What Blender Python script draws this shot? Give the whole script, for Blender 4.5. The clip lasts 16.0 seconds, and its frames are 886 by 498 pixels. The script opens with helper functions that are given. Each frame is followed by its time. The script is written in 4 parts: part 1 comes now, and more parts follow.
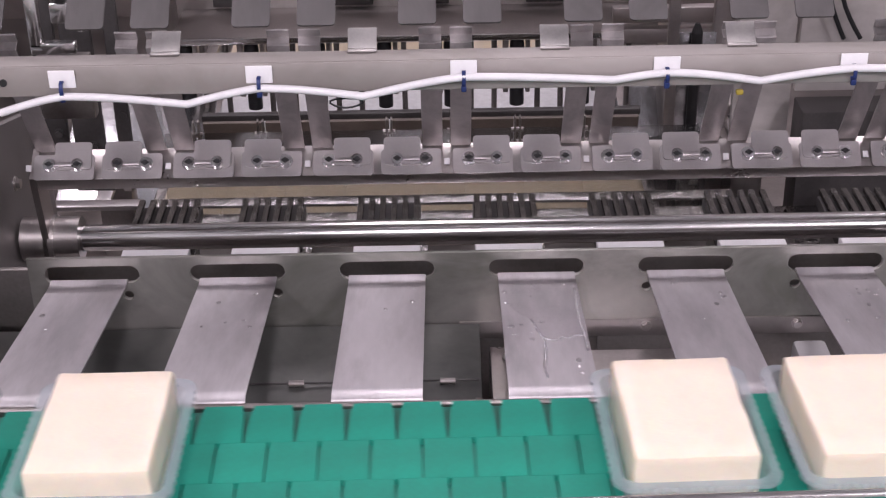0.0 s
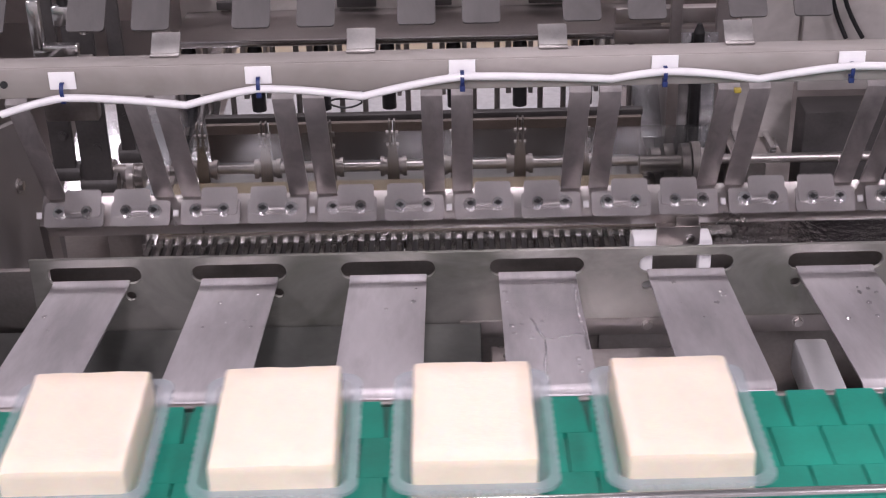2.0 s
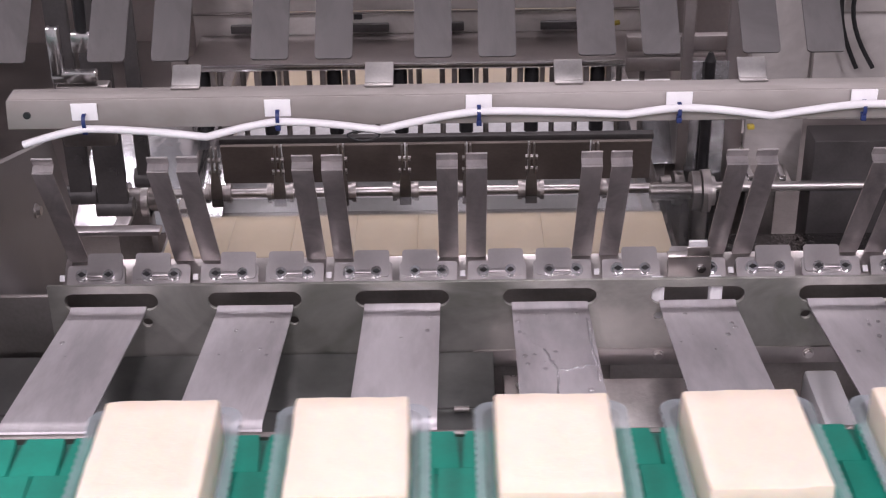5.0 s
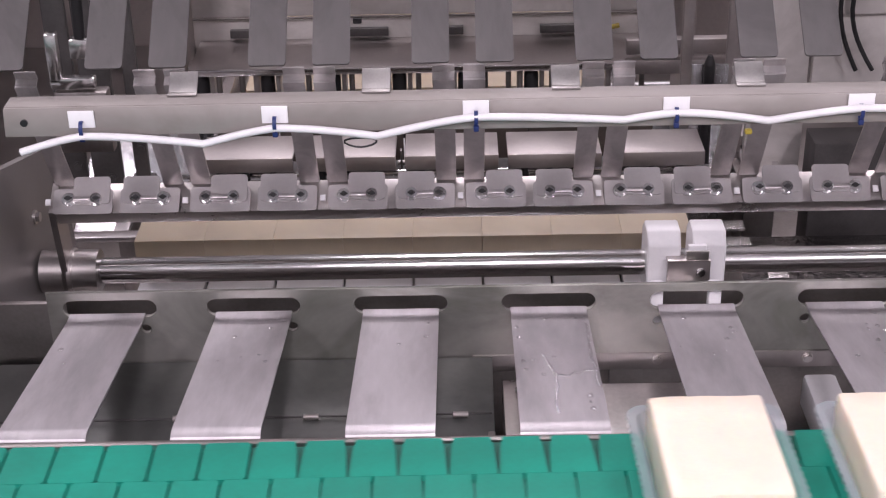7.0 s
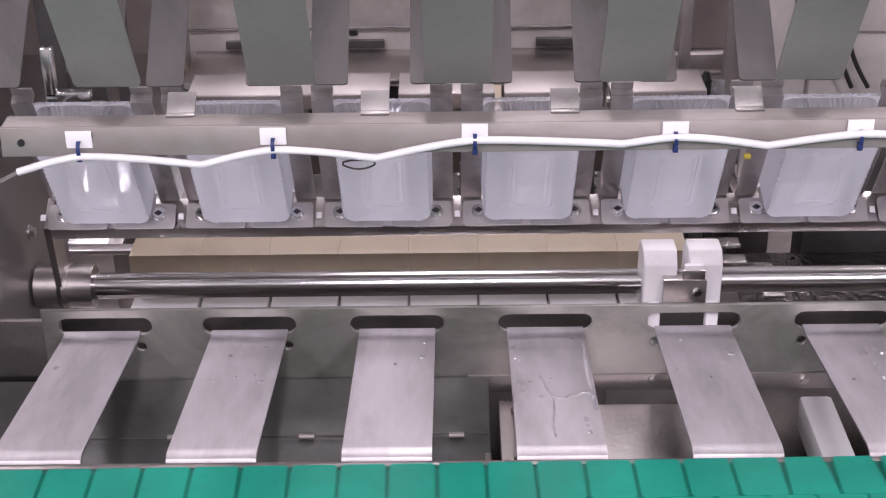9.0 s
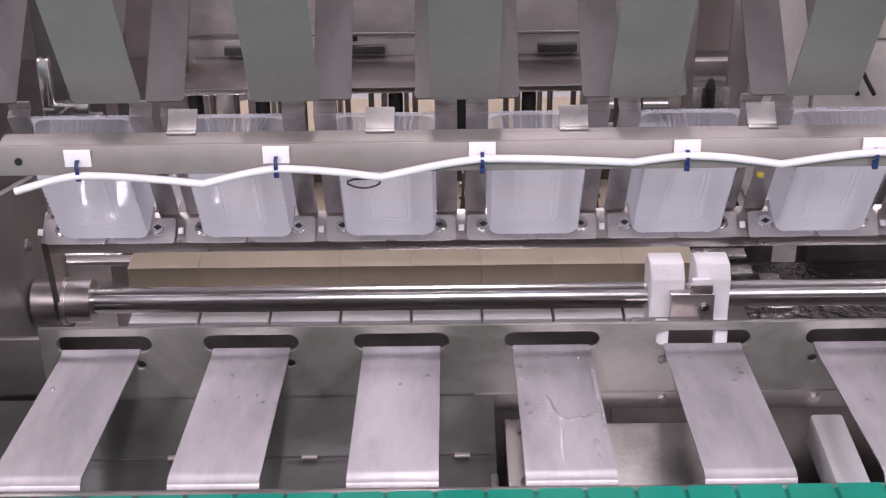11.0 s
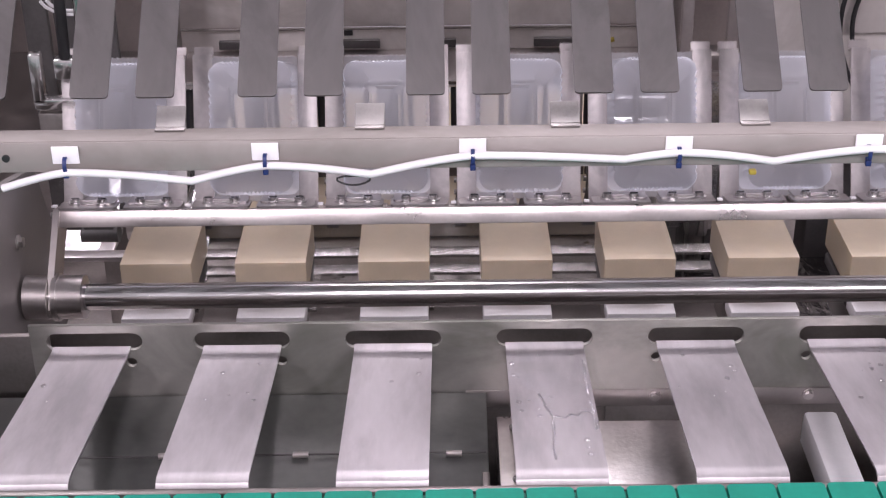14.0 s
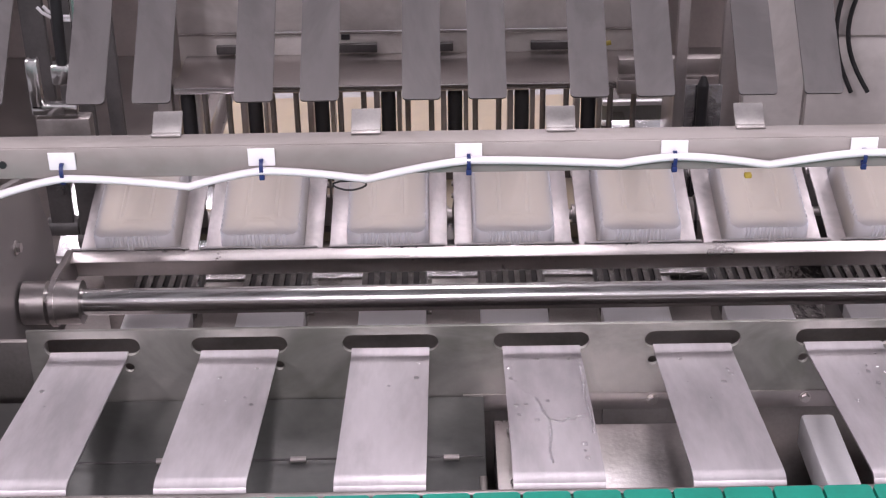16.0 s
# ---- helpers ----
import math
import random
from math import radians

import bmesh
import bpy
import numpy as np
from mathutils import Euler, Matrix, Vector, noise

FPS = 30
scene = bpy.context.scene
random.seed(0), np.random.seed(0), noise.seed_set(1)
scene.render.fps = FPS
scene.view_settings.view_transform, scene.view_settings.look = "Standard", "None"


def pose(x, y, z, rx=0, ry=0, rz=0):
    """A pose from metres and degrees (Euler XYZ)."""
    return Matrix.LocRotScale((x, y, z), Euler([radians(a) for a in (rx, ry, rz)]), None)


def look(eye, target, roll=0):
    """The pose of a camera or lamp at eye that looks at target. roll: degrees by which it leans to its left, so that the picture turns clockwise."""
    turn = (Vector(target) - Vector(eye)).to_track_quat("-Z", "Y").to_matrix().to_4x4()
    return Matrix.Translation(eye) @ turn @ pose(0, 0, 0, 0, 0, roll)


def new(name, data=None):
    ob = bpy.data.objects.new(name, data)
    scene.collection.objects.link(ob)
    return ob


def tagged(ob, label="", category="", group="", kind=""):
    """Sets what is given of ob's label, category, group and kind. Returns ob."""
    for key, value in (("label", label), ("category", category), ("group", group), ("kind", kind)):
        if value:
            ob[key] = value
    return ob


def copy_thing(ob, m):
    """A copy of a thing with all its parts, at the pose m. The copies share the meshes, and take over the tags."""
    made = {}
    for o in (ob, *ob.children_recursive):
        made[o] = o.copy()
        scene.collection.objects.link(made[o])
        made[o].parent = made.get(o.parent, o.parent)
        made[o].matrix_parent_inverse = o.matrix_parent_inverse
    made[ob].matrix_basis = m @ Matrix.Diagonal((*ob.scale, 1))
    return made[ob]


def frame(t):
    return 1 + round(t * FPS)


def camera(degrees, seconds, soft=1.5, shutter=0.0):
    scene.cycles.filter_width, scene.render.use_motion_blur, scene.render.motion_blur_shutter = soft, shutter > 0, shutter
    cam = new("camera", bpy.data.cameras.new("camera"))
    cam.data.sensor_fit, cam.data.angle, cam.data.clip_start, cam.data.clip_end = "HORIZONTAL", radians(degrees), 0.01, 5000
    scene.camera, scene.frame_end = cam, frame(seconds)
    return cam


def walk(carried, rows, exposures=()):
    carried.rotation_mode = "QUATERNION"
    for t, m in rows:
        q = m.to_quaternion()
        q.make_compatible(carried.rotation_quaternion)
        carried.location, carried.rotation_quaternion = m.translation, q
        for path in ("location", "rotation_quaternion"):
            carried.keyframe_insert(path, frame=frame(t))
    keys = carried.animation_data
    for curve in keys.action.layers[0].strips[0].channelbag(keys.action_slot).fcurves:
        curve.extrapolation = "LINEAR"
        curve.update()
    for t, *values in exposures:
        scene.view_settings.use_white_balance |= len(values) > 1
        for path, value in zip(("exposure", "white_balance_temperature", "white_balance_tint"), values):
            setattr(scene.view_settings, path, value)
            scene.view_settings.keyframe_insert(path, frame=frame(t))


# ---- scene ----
cam = camera(33.4, 16.0, soft=1.2, shutter=0.5)
PATH = [
    (0, (0.033, -0.241, 1.558), (0.033, 1.508, 0.588), -1.0),
    (0.5, (0.032, -0.241, 1.56), (0.032, 1.511, 0.596), -0.9),
    (1, (0.034, -0.245, 1.557), (0.03, 1.508, 0.595), -1.2),
    (1.5, (0.037, -0.245, 1.557), (0.029, 1.507, 0.593), -1.4),
    (2, (0.039, -0.245, 1.557), (0.028, 1.506, 0.591), -1.4),
    (2.5, (0.034, -0.246, 1.564), (0.025, 1.506, 0.598), -1.0),
    (3, (0.035, -0.25, 1.562), (0.023, 1.508, 0.607), -1.1),
    (3.5, (0.038, -0.249, 1.565), (0.022, 1.507, 0.608), -1.3),
    (4, (0.038, -0.249, 1.565), (0.017, 1.509, 0.611), -1.2),
    (4.5, (0.032, -0.25, 1.571), (0.014, 1.511, 0.622), -1.0),
    (7, (0.036, -0.248, 1.575), (0.014, 1.514, 0.63), -1.3),
    (7.5, (0.036, -0.246, 1.581), (0.013, 1.517, 0.636), -1.3),
    (8, (0.032, -0.246, 1.585), (0.014, 1.521, 0.648), -1.1),
    (10.5, (0.031, -0.22, 1.587), (0.022, 1.539, 0.637), -0.6),
    (11, (0.024, -0.213, 1.591), (0.02, 1.549, 0.644), -0.7),
    (11.5, (0.02, -0.199, 1.588), (0.027, 1.562, 0.641), -0.6),
    (12, (0.011, -0.193, 1.583), (0.028, 1.562, 0.624), -0.2),
    (12.5, (0.019, -0.195, 1.585), (0.025, 1.557, 0.621), -0.6),
    (13, (0.023, -0.201, 1.589), (0.026, 1.553, 0.63), -0.7),
    (13.5, (0.029, -0.207, 1.589), (0.026, 1.551, 0.636), -0.6),
    (14, (0.031, -0.206, 1.591), (0.026, 1.551, 0.635), -0.7),
    (14.5, (0.031, -0.207, 1.591), (0.03, 1.551, 0.638), -0.8),
    (15, (0.034, -0.209, 1.593), (0.032, 1.552, 0.644), -0.8),
    (15.5, (0.034, -0.21, 1.591), (0.031, 1.551, 0.644), -0.8),
    (16, (0.033, -0.207, 1.593), (0.029, 1.552, 0.64), -0.9),
]
walk(cam, [(t, look(eye, target, roll)) for t, eye, target, roll in PATH], exposures=[(0.0, -0.15), (4.5, -0.15), (7.0, -0.03), (8.0, 0.06), (10.5, 0.12), (13.4, 0.12), (14.0, 0.17), (16.0, 0.17)])

# ---- world and large lights ----
world = bpy.data.worlds.new("world")
scene.world = world
world.use_nodes = True
world.node_tree.nodes["Background"].inputs[0].default_value = (1.0, 0.93, 0.97, 1)
world.node_tree.nodes["Background"].inputs[1].default_value = 0.05

LANES = 8
PITCH = 0.1250


def lane(i):
    """The x of a lane, counted from 1."""
    return -0.0245 + PITCH * (i - 3)


def slide_x(i):
    """The x of a slide plate, counted from 1."""
    return 0.1085 + 0.1212 * (i - 4)


SHAFT = (0.0, 0.977, 0.901)
LAMP_POWER = 60


# ---- materials ----
def material(name, color, rough=0.5, metal=0.0, vary=0.12, scale=30.0, bump=0.0, stretch=(1, 1, 1), rough_vary=0.1, depth=0.002):
    """A node material with stains at a large scale and grain at a small one."""
    m = bpy.data.materials.new(name)
    m.use_nodes = True
    nt = m.node_tree
    bsdf = nt.nodes["Principled BSDF"]
    bsdf.inputs["Metallic"].default_value = metal
    co = nt.nodes.new("ShaderNodeTexCoord")
    mp = nt.nodes.new("ShaderNodeMapping")
    mp.inputs["Scale"].default_value = stretch
    nt.links.new(co.outputs["Object"], mp.inputs[0])
    big = nt.nodes.new("ShaderNodeTexNoise")
    big.inputs["Scale"].default_value = scale
    big.inputs["Detail"].default_value = 4
    nt.links.new(mp.outputs[0], big.inputs["Vector"])
    small = nt.nodes.new("ShaderNodeTexNoise")
    small.inputs["Scale"].default_value = scale * 14
    small.inputs["Detail"].default_value = 3
    nt.links.new(mp.outputs[0], small.inputs["Vector"])
    mix = nt.nodes.new("ShaderNodeMath")
    mix.operation = "MULTIPLY_ADD"
    nt.links.new(small.outputs["Fac"], mix.inputs[0])
    mix.inputs[1].default_value = 0.35
    nt.links.new(big.outputs["Fac"], mix.inputs[2])
    ramp = nt.nodes.new("ShaderNodeMapRange")
    ramp.inputs[1].default_value, ramp.inputs[2].default_value = 0.4, 0.95
    ramp.inputs[3].default_value, ramp.inputs[4].default_value = 1 - vary, 1 + vary
    nt.links.new(mix.outputs[0], ramp.inputs[0])
    info = nt.nodes.new("ShaderNodeObjectInfo")
    each = nt.nodes.new("ShaderNodeMapRange")
    each.inputs[3].default_value, each.inputs[4].default_value = 1 - vary * 0.3, 1 + vary * 0.3
    nt.links.new(info.outputs["Random"], each.inputs[0])
    both = nt.nodes.new("ShaderNodeMath")
    both.operation = "MULTIPLY"
    nt.links.new(ramp.outputs[0], both.inputs[0])
    nt.links.new(each.outputs[0], both.inputs[1])
    tint = nt.nodes.new("ShaderNodeVectorMath")
    tint.operation = "SCALE"
    tint.inputs[0].default_value = color
    nt.links.new(both.outputs[0], tint.inputs["Scale"])
    nt.links.new(tint.outputs[0], bsdf.inputs["Base Color"])
    rr = nt.nodes.new("ShaderNodeMapRange")
    rr.inputs[1].default_value, rr.inputs[2].default_value = 0.35, 0.95
    rr.inputs[3].default_value, rr.inputs[4].default_value = max(0.03, rough - rough_vary), min(1, rough + rough_vary)
    nt.links.new(mix.outputs[0], rr.inputs[0])
    nt.links.new(rr.outputs[0], bsdf.inputs["Roughness"])
    if bump:
        b = nt.nodes.new("ShaderNodeBump")
        b.inputs["Strength"].default_value = bump
        b.inputs["Distance"].default_value = depth
        nt.links.new(mix.outputs[0], b.inputs["Height"])
        nt.links.new(b.outputs[0], bsdf.inputs["Normal"])
    return m


def smudged(m, amount, scale, stretch, tint=(0.85, 0.86, 0.84), rough_add=0.12, warp=0.8):
    """Adds dried water marks and wiped streaks, different on each object, to a steel. On the panel their tint also
    carries the belt's reflection.
    """
    nt = m.node_tree
    bsdf = nt.nodes["Principled BSDF"]
    base = bsdf.inputs["Base Color"].links[0].from_socket
    rough = bsdf.inputs["Roughness"].links[0].from_socket
    co = nt.nodes.new("ShaderNodeTexCoord")
    info = nt.nodes.new("ShaderNodeObjectInfo")
    far = nt.nodes.new("ShaderNodeVectorMath")
    far.operation = "SCALE"
    far.inputs[0].default_value = (7.0, 3.0, 5.0)
    nt.links.new(info.outputs["Random"], far.inputs["Scale"])
    add = nt.nodes.new("ShaderNodeVectorMath")
    nt.links.new(co.outputs["Object"], add.inputs[0])
    nt.links.new(far.outputs[0], add.inputs[1])
    mp = nt.nodes.new("ShaderNodeMapping")
    mp.inputs["Scale"].default_value = stretch
    nt.links.new(add.outputs[0], mp.inputs[0])
    n = nt.nodes.new("ShaderNodeTexNoise")
    n.inputs["Scale"].default_value = scale
    n.inputs["Detail"].default_value = 5
    n.inputs["Roughness"].default_value = 0.62
    n.inputs["Distortion"].default_value = warp
    nt.links.new(mp.outputs[0], n.inputs["Vector"])
    f = nt.nodes.new("ShaderNodeMapRange")
    f.inputs[1].default_value, f.inputs[2].default_value = 0.42, 0.64
    f.inputs[3].default_value, f.inputs[4].default_value = 0.0, amount
    nt.links.new(n.outputs["Fac"], f.inputs[0])
    mix = nt.nodes.new("ShaderNodeMix")
    mix.data_type, mix.blend_type = "RGBA", "MULTIPLY"
    nt.links.new(f.outputs[0], mix.inputs[0])
    nt.links.new(base, mix.inputs[6])
    mix.inputs[7].default_value = (*(c * 0.45 for c in tint), 1)
    nt.links.new(mix.outputs[2], bsdf.inputs["Base Color"])
    r = nt.nodes.new("ShaderNodeMath")
    r.operation = "MULTIPLY_ADD"
    nt.links.new(f.outputs[0], r.inputs[0])
    r.inputs[1].default_value = rough_add
    nt.links.new(rough, r.inputs[2])
    nt.links.new(r.outputs[0], bsdf.inputs["Roughness"])


STEEL = material("brushed_steel", (0.56, 0.53, 0.52), 0.34, 1.0, 0.14, 18, 0.06, (1, 1, 1))
STEEL_GRAIN = material("grained_steel", (0.56, 0.535, 0.555), 0.44, 1.0, 0.15, 13, 0.03, (1.0, 0.22, 1), 0.07)
STEEL_MATT = material("matt_steel", (0.43, 0.40, 0.39), 0.48, 1.0, 0.16, 12, 0.05, (1, 1, 1), 0.1)
BLADE_STEEL = material("dull_blade_steel", (0.27, 0.255, 0.255), 0.45, 1.0, 0.1, 12, 0.05, (1, 0.3, 1))
BEAM_STEEL = material("satin_beam_steel", (0.35, 0.325, 0.31), 0.55, 0.6, 0.12, 14, 0.05, (0.3, 1, 1))
DRIP = material("dark_green_coated_steel", (0.18, 0.185, 0.178), 0.45, 0.55, 0.2, 9, 0.05)
RIPPLED = material("smeared_wet_steel", (0.62, 0.60, 0.60), 0.32, 1.0, 0.25, 16, 0.5)
EMBOSSED = material("embossed_steel", (0.42, 0.41, 0.40), 0.2, 1.0, 0.25, 70, 1.0)
CLIP_STEEL = material("clip_steel", (0.40, 0.38, 0.38), 0.38, 1.0, 0.1, 30, 0.04)
GATE = material("dark_brown_wet_steel", (0.13, 0.108, 0.095), 0.5, 0.4, 0.3, 22, 0.2, (0.5, 1, 1))
FOIL = material("wet_rippled_steel", (0.58, 0.59, 0.61), 0.22, 1.0, 0.15, 6, 0.35, (1, 0.6, 1), 0.05, 0.006)
WET_DARK = material("wet_dark_chute", (0.34, 0.33, 0.33), 0.14, 1.0, 0.3, 7, 1.0, (1, 0.6, 1), 0.06, 0.02)
COMB = material("wet_comb_steel", (0.19, 0.185, 0.18), 0.22, 1.0, 0.35, 60, 0.3)
PANEL_STEEL = material("panel_steel", (0.43, 0.42, 0.395), 0.45, 0.8, 0.16, 9, 0.04, (1, 1, 1), 0.1)
STEEL_DARK = material("wet_dark_steel", (0.30, 0.28, 0.27), 0.4, 1.0, 0.25, 20, 0.1)
STEEL_BRIGHT = material("polished_steel", (0.68, 0.67, 0.67), 0.17, 1.0, 0.08, 25, 0.03, (0.2, 1, 1), 0.06)
IRON = material("dull_dark_iron", (0.085, 0.08, 0.08), 0.5, 0.3, 0.3, 25, 0.1)
REAR_SHEET = material("stained_rear_sheet", (0.62, 0.59, 0.57), 0.5, 0.2, 0.14, 6, 0.05)
MESH_BELT = material("white_mesh_belt", (0.50, 0.50, 0.51), 0.6, 0.0, 0.12, 120, 0.3)
SIDE_STEEL = material("dull_side_steel", (0.29, 0.275, 0.27), 0.5, 0.7, 0.14, 7, 0.04)
TAB_STEEL = material("worn_tab_steel", (0.40, 0.385, 0.375), 0.48, 1.0, 0.2, 40, 0.05)
GREEN_STEEL = material("greenish_steel", (0.30, 0.305, 0.285), 0.55, 0.5, 0.15, 12, 0.05)
WHITE_PLASTIC = material("white_plastic", (0.88, 0.87, 0.89), 0.42, 0.0, 0.06, 25, 0.05)
CABLE_WHITE = material("cable_sheath", (0.83, 0.82, 0.84), 0.38, 0.0, 0.05, 60, 0.03)
TIE_BLUE = material("blue_nylon", (0.015, 0.03, 0.13), 0.4, 0.0, 0.1, 60)
BLACK = material("black_rubber", (0.02, 0.02, 0.022), 0.45, 0.0, 0.3, 40)
BELT = material("green_belt_plastic", (0.010, 0.25, 0.178), 0.5, 0.0, 0.18, 22, 0.05)
BELT_DARK = material("belt_underside", (0.006, 0.115, 0.082), 0.6, 0.0, 0.2, 30)
BELT.node_tree.nodes["Principled BSDF"].inputs["Specular IOR Level"].default_value = 0.18
TOFU = material("wet_tofu", (0.87, 0.755, 0.62), 0.38, 0.0, 0.05, 45, 0.25)
# pressed tofu, with the shade inside the machine put into its colour
TOFU_SHADED = material("shaded_pressed_tofu", (0.47, 0.40, 0.30), 0.42, 0.0, 0.08, 40, 0.12)
YELLOW = material("yellow_plastic", (0.36, 0.28, 0.04), 0.4, 0.0, 0.1, 40)
FLOOR_MAT = material("factory_floor", (0.28, 0.29, 0.29), 0.35, 0.0, 0.2, 2, 0.05)
WALL_MAT = material("factory_wall", (0.62, 0.62, 0.62), 0.5, 0.0, 0.06, 1.5)
CEILING_MAT = material("factory_ceiling", (0.7, 0.7, 0.71), 0.6, 0.0, 0.05, 1.5)
for m_, w_ in ((TOFU, 0.25), (TOFU_SHADED, 0.15)):
    b_ = m_.node_tree.nodes["Principled BSDF"]
    b_.inputs["Subsurface Weight"].default_value = w_
    b_.inputs["Subsurface Radius"].default_value = (0.006, 0.004, 0.002)
    b_.inputs["Subsurface Scale"].default_value = 1.0

smudged(STEEL_GRAIN, 0.42, 13, (1.5, 0.32, 1.0), warp=0.15)
# the green in these marks is the belt's reflection, painted into the panel
smudged(PANEL_STEEL, 0.6, 7, (1.0, 1.0, 1.6), (0.86, 0.95, 0.84))
smudged(BEAM_STEEL, 0.4, 9, (0.6, 1.0, 1.6), (0.98, 0.93, 0.84))
smudged(BLADE_STEEL, 0.4, 14, (1.0, 0.5, 0.5))
smudged(REAR_SHEET, 0.45, 6, (1.0, 1.0, 1.4), (0.95, 0.92, 0.86))
smudged(DRIP, 0.4, 8, (1.0, 1.0, 1.0))
FINGER_STEEL = material("worn_finger_steel", (0.52, 0.49, 0.49), 0.46, 0.7, 0.16, 14, 0.05, (1, 1, 1), 0.1)
smudged(FINGER_STEEL, 0.4, 30, (1.0, 1.0, 0.4))


def clear_plastic(name, color, cover, rough, through_light=0.5):
    """Thin milky plastic: part clear, part milky from both sides, with a gloss."""
    m = material(name, color, rough, 0.0, 0.08, 40, 0.12)
    nt = m.node_tree
    bsdf = nt.nodes["Principled BSDF"]
    milk = nt.nodes.new("ShaderNodeBsdfTranslucent")
    milk.inputs[0].default_value = (*color, 1)
    body = nt.nodes.new("ShaderNodeMixShader")
    body.inputs[0].default_value = through_light
    nt.links.new(bsdf.outputs[0], body.inputs[1])
    nt.links.new(milk.outputs[0], body.inputs[2])
    clear = nt.nodes.new("ShaderNodeBsdfTransparent")
    clear.inputs[0].default_value = (0.96, 0.97, 1.0, 1)
    out = nt.nodes.new("ShaderNodeMixShader")
    out.inputs[0].default_value = cover
    nt.links.new(clear.outputs[0], out.inputs[1])
    nt.links.new(body.outputs[0], out.inputs[2])
    nt.links.new(out.outputs[0], nt.nodes["Material Output"].inputs[0])
    return m


PACK_TRAY = clear_plastic("clear_tray_plastic", (0.78, 0.82, 0.88), 0.40, 0.25)
TRAY = clear_plastic("translucent_tray_plastic", (0.92, 0.94, 1.0), 0.66, 0.5, 0.88)


def glow(name, color, strength):
    m = bpy.data.materials.new(name)
    m.use_nodes = True
    nt = m.node_tree
    e = nt.nodes.new("ShaderNodeEmission")
    e.inputs[0].default_value, e.inputs[1].default_value = (*color, 1), strength
    nt.links.new(e.outputs[0], nt.nodes["Material Output"].inputs[0])
    return m


WATER = material("water", (0.9, 0.9, 0.92), 0.05, 1.0, 0.0, 20)
sheen = WATER.node_tree.nodes.new("ShaderNodeMixShader")
sheen.inputs[0].default_value = 0.45
WATER.node_tree.links.new(WATER.node_tree.nodes.new("ShaderNodeBsdfTransparent").outputs[0], sheen.inputs[1])
WATER.node_tree.links.new(WATER.node_tree.nodes["Principled BSDF"].outputs[0], sheen.inputs[2])
WATER.node_tree.links.new(sheen.outputs[0], WATER.node_tree.nodes["Material Output"].inputs[0])


def wet_film(name, tint, share, rough):
    """A thin see-through sheet, coloured by tint, with a wet, uneven gloss."""
    m = material(name, (0.8, 0.8, 0.82), rough, 1.0, 0.1, 14, 0.12, (1, 1, 1), 0.04, 0.003)
    nt = m.node_tree
    clear = nt.nodes.new("ShaderNodeBsdfTransparent")
    clear.inputs[0].default_value = (*tint, 1)
    out = nt.nodes.new("ShaderNodeMixShader")
    out.inputs[0].default_value = share
    nt.links.new(clear.outputs[0], out.inputs[1])
    nt.links.new(nt.nodes["Principled BSDF"].outputs[0], out.inputs[2])
    nt.links.new(out.outputs[0], nt.nodes["Material Output"].inputs[0])
    return m


# the grey tint of the first stands in for shade; its gloss is faint
SHADE_FILM = wet_film("tinted_shade_film", (0.76, 0.76, 0.75), 0.02, 0.2)
WATER_FILM = wet_film("water_film", (1.0, 1.0, 1.0), 0.12, 0.1)
TUBE = glow("fluorescent_tube", (1.0, 0.94, 0.97), 6.0)


# ---- mesh helpers ----
def box(bm, x0, x1, y0, y1, z0, z1, bevel=0.0, m=None, seg=2):
    r = bmesh.ops.create_cube(bm, size=1.0)
    vs = r["verts"]
    bmesh.ops.transform(bm, verts=vs, matrix=Matrix.Translation(((x0 + x1) / 2, (y0 + y1) / 2, (z0 + z1) / 2)) @ Matrix.Diagonal((x1 - x0, y1 - y0, z1 - z0, 1)))
    if bevel:
        es = list({e for v in vs for e in v.link_edges})
        r = bmesh.ops.bevel(bm, geom=es, offset=bevel, segments=seg, affect="EDGES", profile=0.5)
        vs = list({v for f in r["faces"] for v in f.verts} | {v for v in vs if v.is_valid})
    if m is not None:
        bmesh.ops.transform(bm, verts=vs, matrix=m)
    return vs


def rod(bm, a, b, r, seg=24, r2=None):
    a, b = Vector(a), Vector(b)
    d = b - a
    m = Matrix.Translation((a + b) / 2) @ d.to_track_quat("Z", "Y").to_matrix().to_4x4()
    return bmesh.ops.create_cone(bm, cap_ends=True, segments=seg, radius1=r, radius2=r if r2 is None else r2, depth=d.length, matrix=m)["verts"]


def outline(bm, pts, thick, m=None, bevel=0.0):
    """A plate from its outline in the xy plane, thick along z."""
    vs = [bm.verts.new((x, y, 0)) for x, y in pts]
    top = [bm.verts.new((x, y, thick)) for x, y in pts]
    bm.faces.new(vs[::-1])
    bm.faces.new(top)
    for k in range(len(vs)):
        j = (k + 1) % len(vs)
        bm.faces.new((vs[k], vs[j], top[j], top[k]))
    allv = vs + top
    if bevel:
        es = [e for e in bm.edges if e.verts[0] in allv and e.verts[1] in allv]
        bmesh.ops.bevel(bm, geom=es, offset=bevel, segments=1, affect="EDGES")
        allv = list(bm.verts)
    bmesh.ops.recalc_face_normals(bm, faces=bm.faces[:])
    if m is not None:
        bmesh.ops.transform(bm, verts=allv, matrix=m)


def rounded(w, h, r, n=5, cx=0.0, cy=0.0):
    out = []
    for sx, sy, a0 in ((1, 1, 0), (-1, 1, 90), (-1, -1, 180), (1, -1, 270)):
        for k in range(n + 1):
            a = radians(a0 + 90 * k / n)
            out.append((cx + sx * (w / 2 - r) + r * math.cos(a), cy + sy * (h / 2 - r) + r * math.sin(a)))
    return out


